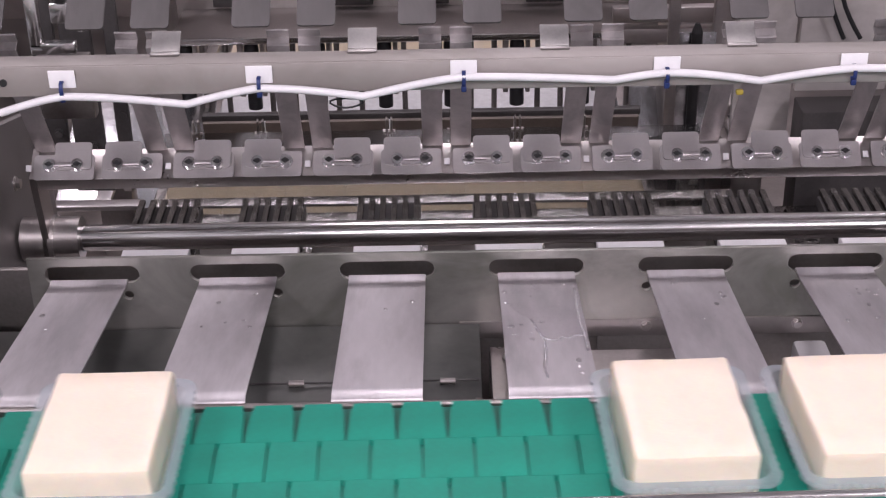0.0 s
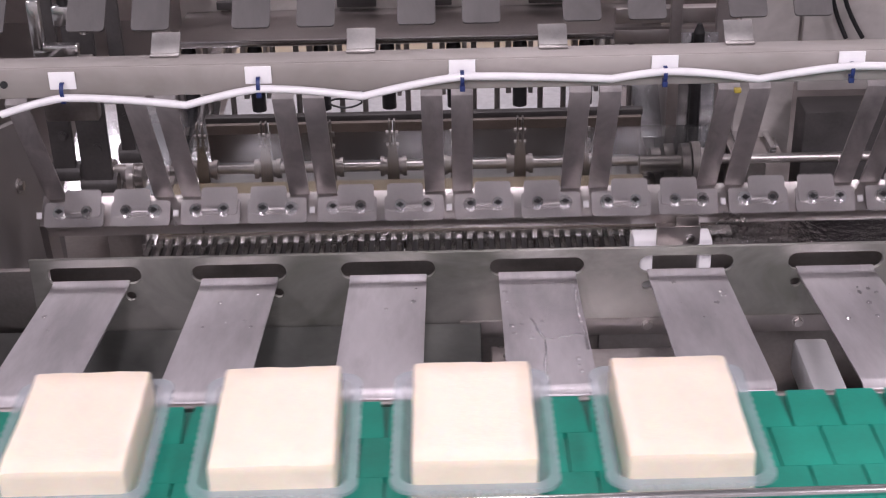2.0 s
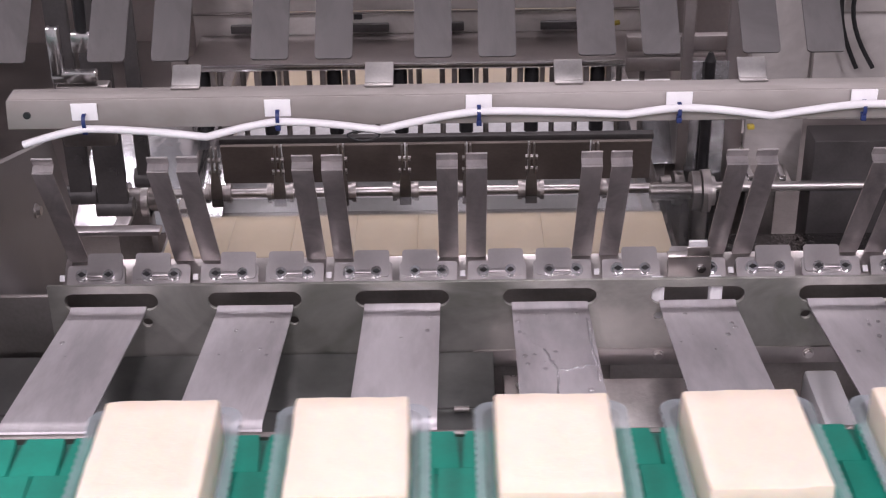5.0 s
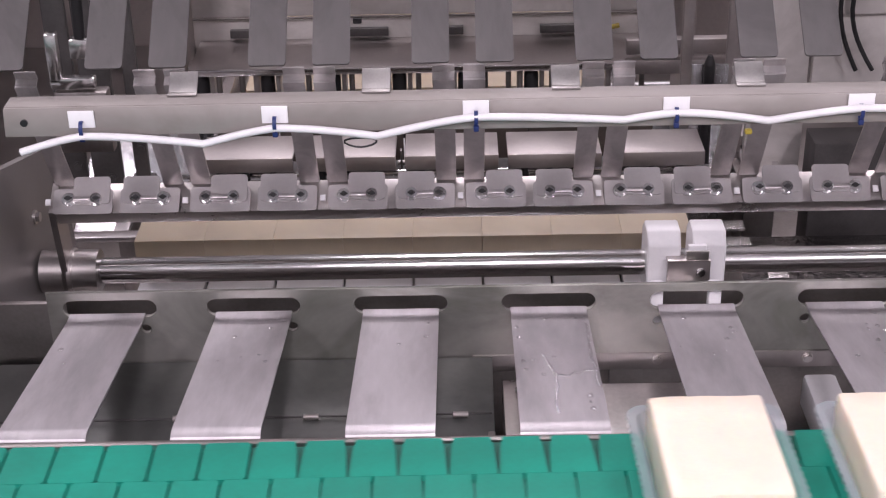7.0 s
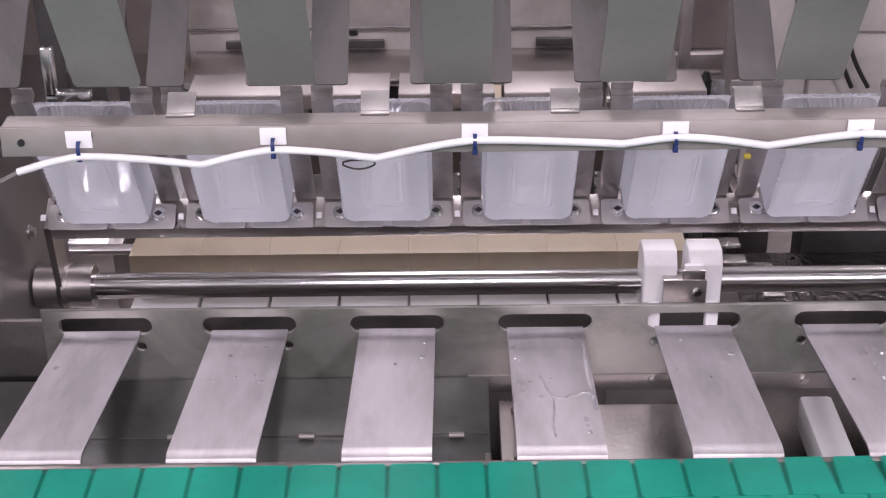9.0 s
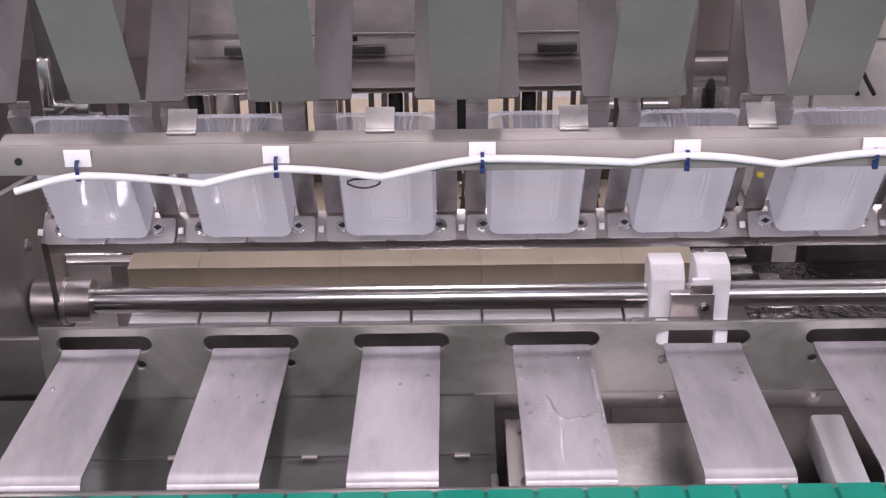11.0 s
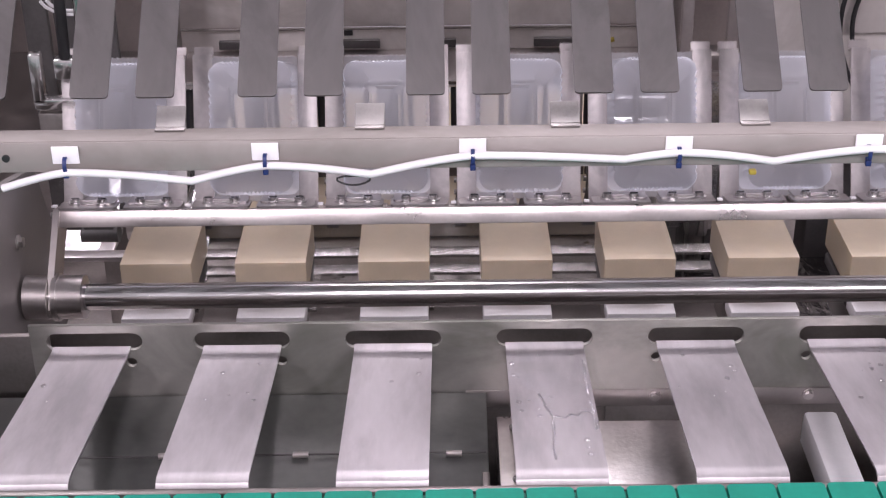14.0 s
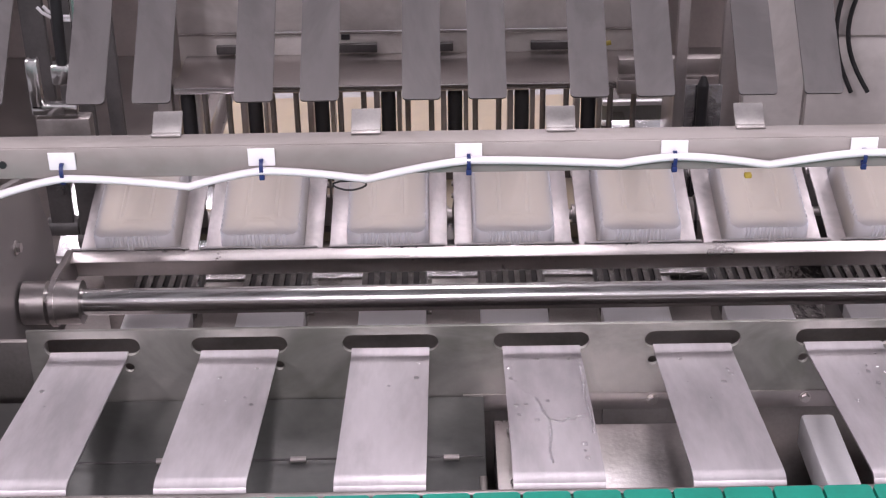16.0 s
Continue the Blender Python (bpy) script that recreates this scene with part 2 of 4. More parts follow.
def finish(name, bm, mat, smooth=True):
    me = bpy.data.meshes.new(name)
    bm.normal_update()
    bm.to_mesh(me)
    bm.free()
    me.materials.append(mat)
    if smooth:
        me.shade_smooth()
        me.set_sharp_from_angle(angle=radians(35))
    return me


def part(name, bm, mat, parent, label=""):
    ob = new(name, finish(name, bm, mat))
    ob.parent = parent
    if label:
        ob["label"] = label
    return ob


def thing(name, at=(0, 0, 0), label="", category="", group="", kind=""):
    ob = new(name)
    ob.matrix_basis = Matrix.Translation(at)
    ob.empty_display_size = 0.02
    return tagged(ob, label, category, group, kind)


def solid(name, bm, mat, label="", category="", group="", kind="", at=(0, 0, 0)):
    ob = new(name, finish(name, bm, mat))
    ob.matrix_basis = Matrix.Translation(at)
    return tagged(ob, label, category, group, kind)


def pierced(name, outer, holes, thick):
    """A plate with holes through it, in the xy plane, as a mesh."""
    cu = bpy.data.curves.new(name, "CURVE")
    cu.dimensions, cu.fill_mode, cu.extrude, cu.bevel_depth = "2D", "BOTH", thick / 2, 0.0004
    for pts in [outer] + holes:
        sp = cu.splines.new("POLY")
        sp.points.add(len(pts) - 1)
        sp.use_cyclic_u = True
        for p, (x, y) in zip(sp.points, pts):
            p.co = (x, y, 0, 1)
    ob = new(name, cu)
    me = bpy.data.meshes.new_from_object(ob.evaluated_get(bpy.context.evaluated_depsgraph_get()))
    bpy.data.objects.remove(ob)
    bpy.data.curves.remove(cu)
    bm = bmesh.new()
    bm.from_mesh(me)
    bmesh.ops.remove_doubles(bm, verts=bm.verts[:], dist=0.00005)
    bm.to_mesh(me)
    bm.free()
    return me


def tube(name, pts, r, mat, parent=None, seg=3):
    """A round cable through points."""
    cu = bpy.data.curves.new(name, "CURVE")
    cu.dimensions, cu.bevel_depth, cu.bevel_resolution, cu.use_fill_caps = "3D", r, seg, True
    sp = cu.splines.new("POLY")
    sp.points.add(len(pts) - 1)
    for p, c in zip(sp.points, pts):
        p.co = (*c, 1)
    ob = new(name, cu)
    me = bpy.data.meshes.new_from_object(ob.evaluated_get(bpy.context.evaluated_depsgraph_get()))
    bpy.data.objects.remove(ob)
    bpy.data.curves.remove(cu)
    me.materials.append(mat)
    me.shade_smooth()
    ob = new(name, me)
    ob.parent = parent
    return ob


def screw(parent, at, axis, r=0.005, name="screw", mat=None):
    bm = bmesh.new()
    a, d = Vector(at), Vector(axis).normalized()
    rod(bm, a, a + d * r * 0.35, r * 1.35, 20)
    rod(bm, a + d * r * 0.3, a + d * r * 1.1, r, 6)
    return part(name, bm, mat or STEEL_BRIGHT, parent)


# ---- the hall ----
def hall():
    def slab(name, x0, x1, y0, y1, z0, z1, mat, label, cat):
        bm = bmesh.new()
        box(bm, x0, x1, y0, y1, z0, z1)
        return solid(name, bm, mat, label, cat, kind="structure")
    slab("floor", -4, 4, -4, 6, -0.1, 0, FLOOR_MAT, "grey sealed concrete factory floor", "floor")
    slab("ceiling", -4, 4, -4, 6, 3.2, 3.3, CEILING_MAT, "white panelled factory ceiling", "ceiling")
    slab("wall_north", -4.1, 4.1, 6, 6.1, 0, 3.2, WALL_MAT, "light grey washable factory wall", "wall")
    slab("wall_south", -4.1, 4.1, -4.1, -4, 0, 3.2, WALL_MAT, "light grey washable factory wall", "wall")
    slab("wall_west", -4.1, -4, -4, 6, 0, 3.2, WALL_MAT, "light grey washable factory wall", "wall")
    slab("wall_east", 4, 4.1, -4, 6, 0, 3.2, WALL_MAT, "light grey washable factory wall", "wall")
    first = None
    for x in (-1.6, 0.0, 1.6):
        for y in (-1.7, 2.5):
            if first is None:
                first = thing("ceiling_light", (x, y, 3.18), "white fluorescent ceiling light with two tubes", "lamp", "ceiling lights")
                bm = bmesh.new()
                box(bm, -0.15, 0.15, -0.65, 0.65, -0.03, 0.02, 0.006)
                part("housing", bm, WHITE_PLASTIC, first)
                for s in (-0.07, 0.07):
                    bm = bmesh.new()
                    rod(bm, (s, -0.6, -0.05), (s, 0.6, -0.05), 0.016)
                    part("tube", bm, TUBE, first, "glowing fluorescent tube")
            else:
                copy_thing(first, Matrix.Translation((x, y, 3.18)))
            la = bpy.data.lights.new("ceiling_lamp", "AREA")
            la.shape, la.size, la.size_y, la.energy, la.color = "RECTANGLE", 0.3, 1.3, LAMP_POWER if y < 0 else LAMP_POWER * 0.45, (1.0, 0.885, 0.985)
            new("ceiling_lamp", la).matrix_basis = Matrix.Translation((x, y, 3.1))


hall()


# ---- front panel and slides ----
def front_panel():
    root = thing("front_panel", (0, 0, 0), "brushed steel cross panel with oblong slots", "machine panel")
    holes = []
    for i in range(1, 8):
        holes.append(rounded(0.0775, 0.0165, 0.0080, 6, slide_x(i) + (0.003 if i == 1 else 0), 0.9632))
        if i in (1, 2, 5, 6):
            s = 1 if i < 3 else -1
            holes.append(rounded(0.009, 0.009, 0.0044, 4, slide_x(i) + s * 0.031, 0.9435))
    outer = [(-0.303, 0.900), (0.62, 0.900), (0.62, 0.978), (-0.303, 0.978)]
    me = pierced("panel", outer, holes, 0.003)
    me.transform(pose(0, 0.800, 0, 90))
    me.materials.append(PANEL_STEEL)
    ob = new("panel", me)
    ob.parent = root
    bm = bmesh.new()
    box(bm, 0.045, 0.62, 0.7965, 0.7985, 0.897, 0.913, 0.0008)
    part("lower_flange", bm, STEEL_MATT, root)
    for x in (0.20, 0.325, 0.45):
        screw(root, (x, 0.7965, 0.907), (0, -1, 0), 0.0035, "rivet", STEEL)
    return root


def slides():
    root = None
    for i in range(1, 8):
        if root is None:
            root = thing("slide_plate", (slide_x(i), 0, 0), "brushed steel slide plate with rounded lip, wet drops", "slide plate", "slide plates")
            bm = bmesh.new()
            pts = [(0.801, 0.9572), (0.798, 0.9576), (0.793, 0.9568), (0.785, 0.9572), (0.602, 0.9822), (0.595, 0.9824), (0.5905, 0.9808), (0.5875, 0.9765), (0.5865, 0.966)]
            w = 0.0312
            rows = []
            for y, z in pts:
                off = -0.0012 * (0.80 - y) / 0.21  # the plates stand slightly askew
                rows.append([bm.verts.new((s * w + off, y, z)) for s in (-1, 1)] + [bm.verts.new((s * w + off, y + 0.0006, z - 0.0018)) for s in (1, -1)])
            for a, b in zip(rows, rows[1:]):
                for k in range(4):
                    bm.faces.new((a[k], a[(k + 1) % 4], b[(k + 1) % 4], b[k]))
            bm.faces.new(rows[0])
            bm.faces.new(rows[-1][::-1])
            bmesh.ops.recalc_face_normals(bm, faces=bm.faces[:])
            part("plate", bm, STEEL_GRAIN, root)
        else:
            copy_thing(root, Matrix.Translation((slide_x(i), 0, 0)))


front_panel()
slides()


# ---- under the slides ----
def under_bed():
    bm = bmesh.new()
    box(bm, -0.36, 0.062, -0.178, 0, -0.004, 0, 0.001, pose(0, 0.7965, 0.912, 14))
    solid("drip_plate", bm, DRIP, "dark greenish steel drip plate under the slides", "plate")
    bm = bmesh.new()
    box(bm, 0.0, 0.62, 0.62, 0.797, 0.80, 0.806, 0.001)
    solid("lower_tray", bm, STEEL_DARK, "dark wet steel tray below the slides", "plate")
    bm = bmesh.new()
    box(bm, 0.106, 0.236, 0.60, 0.775, 0.893, 0.898, 0.001)
    solid("cover_plate", bm, RIPPLED, "small brushed steel cover plate below the slides", "plate")
    b = thing("angle_bracket", (0, 0, 0), "bolted steel angle bracket under the slides", "bracket")
    bm = bmesh.new()
    box(bm, 0.070, 0.102, 0.60, 0.785, 0.892, 0.896, 0.0008)
    box(bm, 0.070, 0.073, 0.60, 0.785, 0.85, 0.892, 0.0008)
    part("angle", bm, STEEL, b)
    screw(b, (0.086, 0.700, 0.896), (0, 0, 1), 0.0048, "bolt")
    screw(b, (0.086, 0.768, 0.896), (0, 0, 1), 0.0048, "bolt")
    bm = bmesh.new()
    box(bm, 0.322, 0.35, 0.655, 0.795, 0.86, 0.892, 0.004)
    solid("spacer_block", bm, WHITE_PLASTIC, "milky white plastic spacer block under the slides", "block")
    bm = bmesh.new()
    rod(bm, (-0.36, 0.730, 0.8990), (0.06, 0.733, 0.8990), 0.0008, 10)
    w = solid("tension_wire", bm, IRON, "thin dark wire with crimp sleeves below the slides", "wire")
    for x in (-0.19, -0.085, 0.035):
        bm = bmesh.new()
        rod(bm, (x - 0.006, 0.7315, 0.8990), (x + 0.006, 0.7315, 0.8990), 0.0026, 12)
        part("sleeve", bm, STEEL_MATT, w)
    bm = bmesh.new()
    box(bm, 0.056, 0.062, 0.66, 0.70, 0.874, 0.905, 0.001)
    solid("stop_tab", bm, STEEL_DARK, "dark upright steel tab beside the drip plate", "bracket")
    bm = bmesh.new()
    box(bm, -0.40, 0.62, 0.543, 0.549, 0.90, 1.0085, 0.001)
    box(bm, -0.40, 0.62, 0.549, 0.62, 0.90, 0.904, 0.001)
    frame_ = solid("conveyor_side_frame", bm, STEEL_DARK, "dark steel side frame along the green belt", "conveyor frame")
    bm = bmesh.new()
    box(bm, -3.4, -0.402, 0.543, 0.549, 0.90, 1.0085, 0.001)
    part("side_rail", bm, STEEL_DARK, frame_)
    bm = bmesh.new()
    box(bm, -3.4, 3.4, 0.262, 0.268, 0.90, 1.010, 0.001)
    part("side_rail", bm, STEEL, frame_)
    bm = bmesh.new()
    box(bm, -3.4, 3.4, 0.268, 0.543, 0.985, 0.995, 0.001)
    part("slide_bed", bm, WHITE_PLASTIC, frame_)
    for x in (-3.2, -1.7, -0.5, 0.75, 2.0, 3.2):
        for y in (0.27, 0.515):
            bm = bmesh.new()
            box(bm, x, x + 0.04, y, y + 0.028, 0.0, 0.985, 0.002)
            part("leg", bm, STEEL, frame_)


under_bed()


# ---- green belt and packs ----
BELT_Z = 1.018
BELT_EDGE = 0.537
PACK_Y = 0.4685
SKEW = Matrix.Translation((0.1, 0.537, 0)) @ Matrix.Rotation(math.radians(0.7), 4, 'Z') @ Matrix.Translation((-0.1, -0.540, 0))  # the conveyor stands slightly askew
BRICK = 0.0314
ROW = 0.0392
SPEED = 0.1695


def belt_brick(w, l, notch):
    """A belt link; notch widens the joint towards its far end."""
    bm = bmesh.new()
    pts = [(-w / 2 + 0.0004, -l / 2), (w / 2 - 0.0004, -l / 2), (w / 2, -l / 2 + 0.001), (w / 2 - notch * 0.5, l / 2 - 0.012), (w / 2 - notch, l / 2), (-w / 2 + notch, l / 2), (-w / 2 + notch * 0.5, l / 2 - 0.012), (-w / 2, -l / 2 + 0.001)]
    outline(bm, pts, 0.007)
    return finish("brick", bm, BELT)


def belt():
    root = thing("conveyor_belt", (0, 0, 0), "green plastic modular conveyor belt with offset links", "conveyor belt")
    bm = bmesh.new()
    box(bm, -3.3, 0.6, 0.28, BELT_EDGE, BELT_Z - 0.02, BELT_Z - 0.0045)
    part("hinge_layer", bm, BELT_DARK, root, "dark green hinge layer between the links")
    edge_me, inner_me = belt_brick(BRICK - 0.0014, ROW - 0.0002, 0.0030), belt_brick(BRICK - 0.0008, ROW - 0.0002, 0.0006)
    rest = bmesh.new()
    rows = 6
    for c in range(-104, 19):
        for r in range(rows):
            x = c * BRICK + (0.5 * BRICK if r % 2 else 0.0)
            y = BELT_EDGE - ROW * (r + 0.5)
            if -40 <= c < 12 and r < 5:
                ob = new("brick", edge_me if r == 0 else inner_me)
                ob.parent = root
                ob.matrix_basis = Matrix.Translation((x, y, BELT_Z - 0.007))
            else:
                vs = [rest.verts.new((x + px, y + py, BELT_Z - pz)) for pz in (0.007, 0.0) for px, py in rounded(BRICK - 0.0018, ROW - 0.0003, 0.002, 1)]
                k = len(vs) // 2
                rest.faces.new(vs[k:])
                for q in range(k):
                    rest.faces.new((vs[q], vs[(q + 1) % k], vs[k + (q + 1) % k], vs[k + q]))
    tagged(part("brick_bed", rest, BELT, root), kind="stuff")
    return root


def guide_rail():
    bm = bmesh.new()
    rod(bm, (-0.60, 0.364, 1.060), (0.80, 0.388, 1.062), 0.0030, 16)
    g = solid("guide_rail", bm, STEEL_BRIGHT, "thin polished steel guide rail beside the belt", "rail")
    for x in (-0.5, 0.6):
        bm = bmesh.new()
        rod(bm, (x, 0.374 + 0.0171 * x, 1.060), (x, 0.27, 1.018), 0.003, 12)
        part("stay", bm, STEEL, g)


def tray_mesh(w, l, depth, rim, taper=0.007):
    """A deep drawn tray, open at the top (z = 0 at the rim), with ribbed walls; the base lies at -depth."""
    bm = bmesh.new()
    rings = []
    n = 6
    def ring(wd, ln, r, z, wave=0.0):
        out = []
        pts = rounded(wd, ln, r, n)
        # straight sides are split so that the ribs show
        full = []
        for k, p in enumerate(pts):
            q = pts[(k + 1) % len(pts)]
            parts_ = 28 if k % (n + 1) == n else 1
            for s in range(parts_):
                f = s / parts_
                x, y = p[0] + (q[0] - p[0]) * f, p[1] + (q[1] - p[1]) * f
                if wave and parts_ > 1 and s % 2:
                    x, y = x * (1 - wave / (wd / 2)), y * (1 - wave / (ln / 2))
                full.append(bm.verts.new((x, y, z)))
        return full
    rings.append(ring(w + 2 * rim, l + 2 * rim, 0.012, -0.0025, 0.0009))
    rings.append(ring(w + 2 * rim, l + 2 * rim, 0.012, 0.0, 0.0009))
    rings.append(ring(w, l, 0.010, 0.0))
    rings.append(ring(w - taper * 0.4, l - taper * 0.4, 0.012, -0.006, 0.0016))
    rings.append(ring(w - taper, l - taper, 0.014, -depth + 0.004, 0.0016))
    rings.append(ring(w - taper * 2, l - taper * 2, 0.012, -depth, 0.0016))
    rings.append(ring(w - taper * 2 - 0.006, l - taper * 2 - 0.006, 0.012, -depth))
    rings.append(ring(w - 0.040, l - 0.040, 0.010, -depth))
    for k, d in enumerate((0.042, 0.050, 0.0515, 0.058, 0.0595)):
        rings.append(ring(w - d, l - d, 0.006, -depth + (0.0005 if k % 2 == 0 else 0.0)))
    for a, b in zip(rings, rings[1:]):
        k = len(a)
        for q in range(k):
            bm.faces.new((a[q], a[(q + 1) % k], b[(q + 1) % k], b[q]))
    bm.faces.new(rings[-1])
    bmesh.ops.recalc_face_normals(bm, faces=bm.faces[:])
    return bm


def tofu_mesh(w, l, h, seed, rough=0.0006, edge=0.0025):
    bm = bmesh.new()
    box(bm, -w / 2, w / 2, -l / 2, l / 2, 0, h, edge, None, 2)
    es = [e for e in bm.edges if e.calc_length() > 0.02]
    bmesh.ops.subdivide_edges(bm, edges=es, cuts=7, use_grid_fill=True)
    for v in bm.verts:
        p = v.co * 60 + Vector((seed * 7.3, 0, 0))
        v.co += Vector((noise.noise(p), noise.noise(p + Vector((9, 0, 0))), noise.noise(p + Vector((0, 9, 0))))) * rough
    return bm


PACK_W, PACK_L, PACK_TOP = 0.0712, 0.101, 1.057
PACKS = (0.274, 0.168, -0.172, -0.293, -0.408, -0.525, -0.643, -0.761, -0.884, -1.002)


def packs():
    out = []
    for k, u in enumerate(PACKS):
        root = thing("tofu_pack", (u, PACK_Y, BELT_Z), "cream tofu block in a translucent plastic tray on the belt", "tofu pack", "packs on the belt")
        tilt = random.uniform(-1.5, 1.5)
        h = PACK_TOP - BELT_Z
        bm = tray_mesh(PACK_W + 0.013, PACK_L + 0.008, h - 0.014, 0.006)
        bmesh.ops.transform(bm, verts=bm.verts[:], matrix=pose(0, 0, h - 0.0135, 0, 0, tilt))
        part("tray", bm, PACK_TRAY, root, "translucent plastic tray")
        bm = tofu_mesh(PACK_W, PACK_L, h - 0.003, k, 0.0009)
        bmesh.ops.transform(bm, verts=bm.verts[:], matrix=pose(0, 0, 0.003, 0, 0, tilt))
        part("tofu_block", bm, TOFU, root, "soft cream tofu block")
        out.append((root, u))
    return out


BELT_THING = belt()
guide_rail()
PACK_THINGS = packs()


# ---- turning holder ----
U = Vector((0, -0.5, 0.8660))     # along the fingers at rest
N = Vector((0, -0.8660, -0.5))    # from the fingers to the tray bases
HOLD = Matrix(((1, 0, 0, 0), (0, U.y, N.y, 0), (0, U.z, N.z, 0), (0, 0, 0, 1)))  # x, along U, along N
U0 = 0.080
BACK, FRONT = -0.045, -0.012    # the depth of the base bar along N


def holder():
    root = thing("turning_holder", SHAFT, "steel turning holder with shaft, clip plates and fingers", "tray holder")
    x0, x1 = lane(1) - 0.062, lane(8) + 0.062
    bm = bmesh.new()
    rod(bm, (x0 - 0.01, 0, 0), (x1 + 0.05, 0, 0), 0.0122, 40)
    part("shaft", bm, STEEL_BRIGHT, root, "polished round steel shaft")
    for a, b, r in ((-0.022, 0.000, 0.0205), (0.0045, 0.009, 0.0225), (0.009, 0.032, 0.0205)):
        bm = bmesh.new()
        rod(bm, (x0 + a, 0, 0), (x0 + b, 0, 0), r, 36)
        part("collar", bm, STEEL, root)
    # base flange, front lip
    bm = bmesh.new()
    box(bm, x0, x1, U0 - 0.002, U0, BACK, FRONT, 0.0006, HOLD)
    box(bm, x0, x1, U0 - 0.016, U0, FRONT - 0.002, FRONT, 0.0006, HOLD)
    part("base_bar", bm, STEEL, root)
    for x in (x0 + 0.0005, x1 - 0.004):
        bm = bmesh.new()
        pts = [(-0.014, -0.014), (0.010, -0.016), (U0 + 0.002, BACK), (U0 + 0.002, FRONT), (0.02, 0.012), (-0.012, 0.012)]
        outline(bm, pts, 0.006, HOLD @ Matrix.Translation((x, 0, 0)) @ Matrix(((0, 0, 1, 0), (1, 0, 0, 0), (0, 1, 0, 0), (0, 0, 0, 1))))
        part("arm", bm, STEEL_MATT, root)
    finger_me, clip_me = None, {}
    tilt = HOLD @ pose(0, U0, FRONT + 0.001, 14)
    for i in range(1, LANES + 1):
        for s in (-1, 1):
            # finger beside the tray
            x = lane(i) + s * 0.0497
            if finger_me is None:
                bm = bmesh.new()
                box(bm, -0.0092, 0.0092, U0 - 0.002, U0 + 0.146, BACK, BACK + 0.0025, 0.0006, HOLD)
                box(bm, -0.0092, 0.0092, U0 + 0.144, U0 + 0.146, BACK - 0.009, BACK, 0.0006, HOLD)
                box(bm, -0.0092, 0.0092, U0 + 0.144, U0 + 0.154, BACK - 0.009, BACK - 0.007, 0.0006, HOLD)
                finger_me = finish("finger", bm, FINGER_STEEL)
            f = new("finger", finger_me)
            f.parent, f.location = root, (x, 0, 0)
            # clip plate with its two screws
            cx = lane(i) + s * 0.0305
            if s not in clip_me:
                bm = bmesh.new()
                outline(bm, rounded(0.054, 0.024, 0.003, 3), 0.0022, tilt @ pose(0, 0.0022, -0.012, 90))
                outline(bm, rounded(0.033, 0.026, 0.003, 3), 0.002, tilt @ pose(-s * 0.008, 0.0044, -0.022, 90))
                box(bm, -0.008, 0.008, 0.002, 0.0065, -0.0155, -0.0115, 0.0006, tilt)
                clip_me[s] = finish("clip_plate", bm, CLIP_STEEL)
            c = new("clip_plate", clip_me[s])
            c.parent, c.location = root, (cx, 0, 0)
            for dx in (-0.0125, 0.0125):
                at = tilt @ Vector((dx, 0.0022, -0.0135))
                up = (tilt.to_3x3() @ Vector((0, 1, 0))).normalized()
                bm = bmesh.new()
                rod(bm, at, at + up * 0.0018, 0.0066, 20)
                rod(bm, at, at + up * 0.0055, 0.0050, 20)
                part("screw", bm, STEEL_BRIGHT, c)
                bm = bmesh.new()
                rod(bm, at + up * 0.005, at + up * 0.0058, 0.0026, 6)
                side = Vector((1, 0, 0)) * 0.0035
                rod(bm, at + up * 0.0056 - side, at + up * 0.0056 + side, 0.0008, 6)
                part("socket", bm, BLACK, c)
    for i in range(0, LANES + 1):
        bm = bmesh.new()
        box(bm, -0.0025, 0.0025, 0.0, 0.0018, -0.015, -0.009, 0.0004, Matrix.Translation((lane(i) + PITCH / 2, 0, 0)) @ tilt)
        part("spacer", bm, WHITE_PLASTIC, root, "small white spacer")
    return root


HOLDER = holder()


def carriage_jaws():
    root = thing("carriage_jaws", SHAFT, "pair of white plastic jaws that ride on the shaft", "jaws")
    for x in (-0.0385, 0.0035):
        bm = bmesh.new()
        pts = [(-0.020, -0.030), (0.024, -0.030), (0.024, 0.026), (0.012, 0.038), (-0.010, 0.038), (-0.020, 0.026)]
        outline(bm, pts, 0.031, Matrix.Translation((x, 0, 0)) @ Matrix(((0, 0, 1, 0), (1, 0, 0, 0), (0, 1, 0, 0), (0, 0, 0, 1))), 0.0015)
        part("jaw", bm, WHITE_PLASTIC, root, "white plastic jaw")
    return root


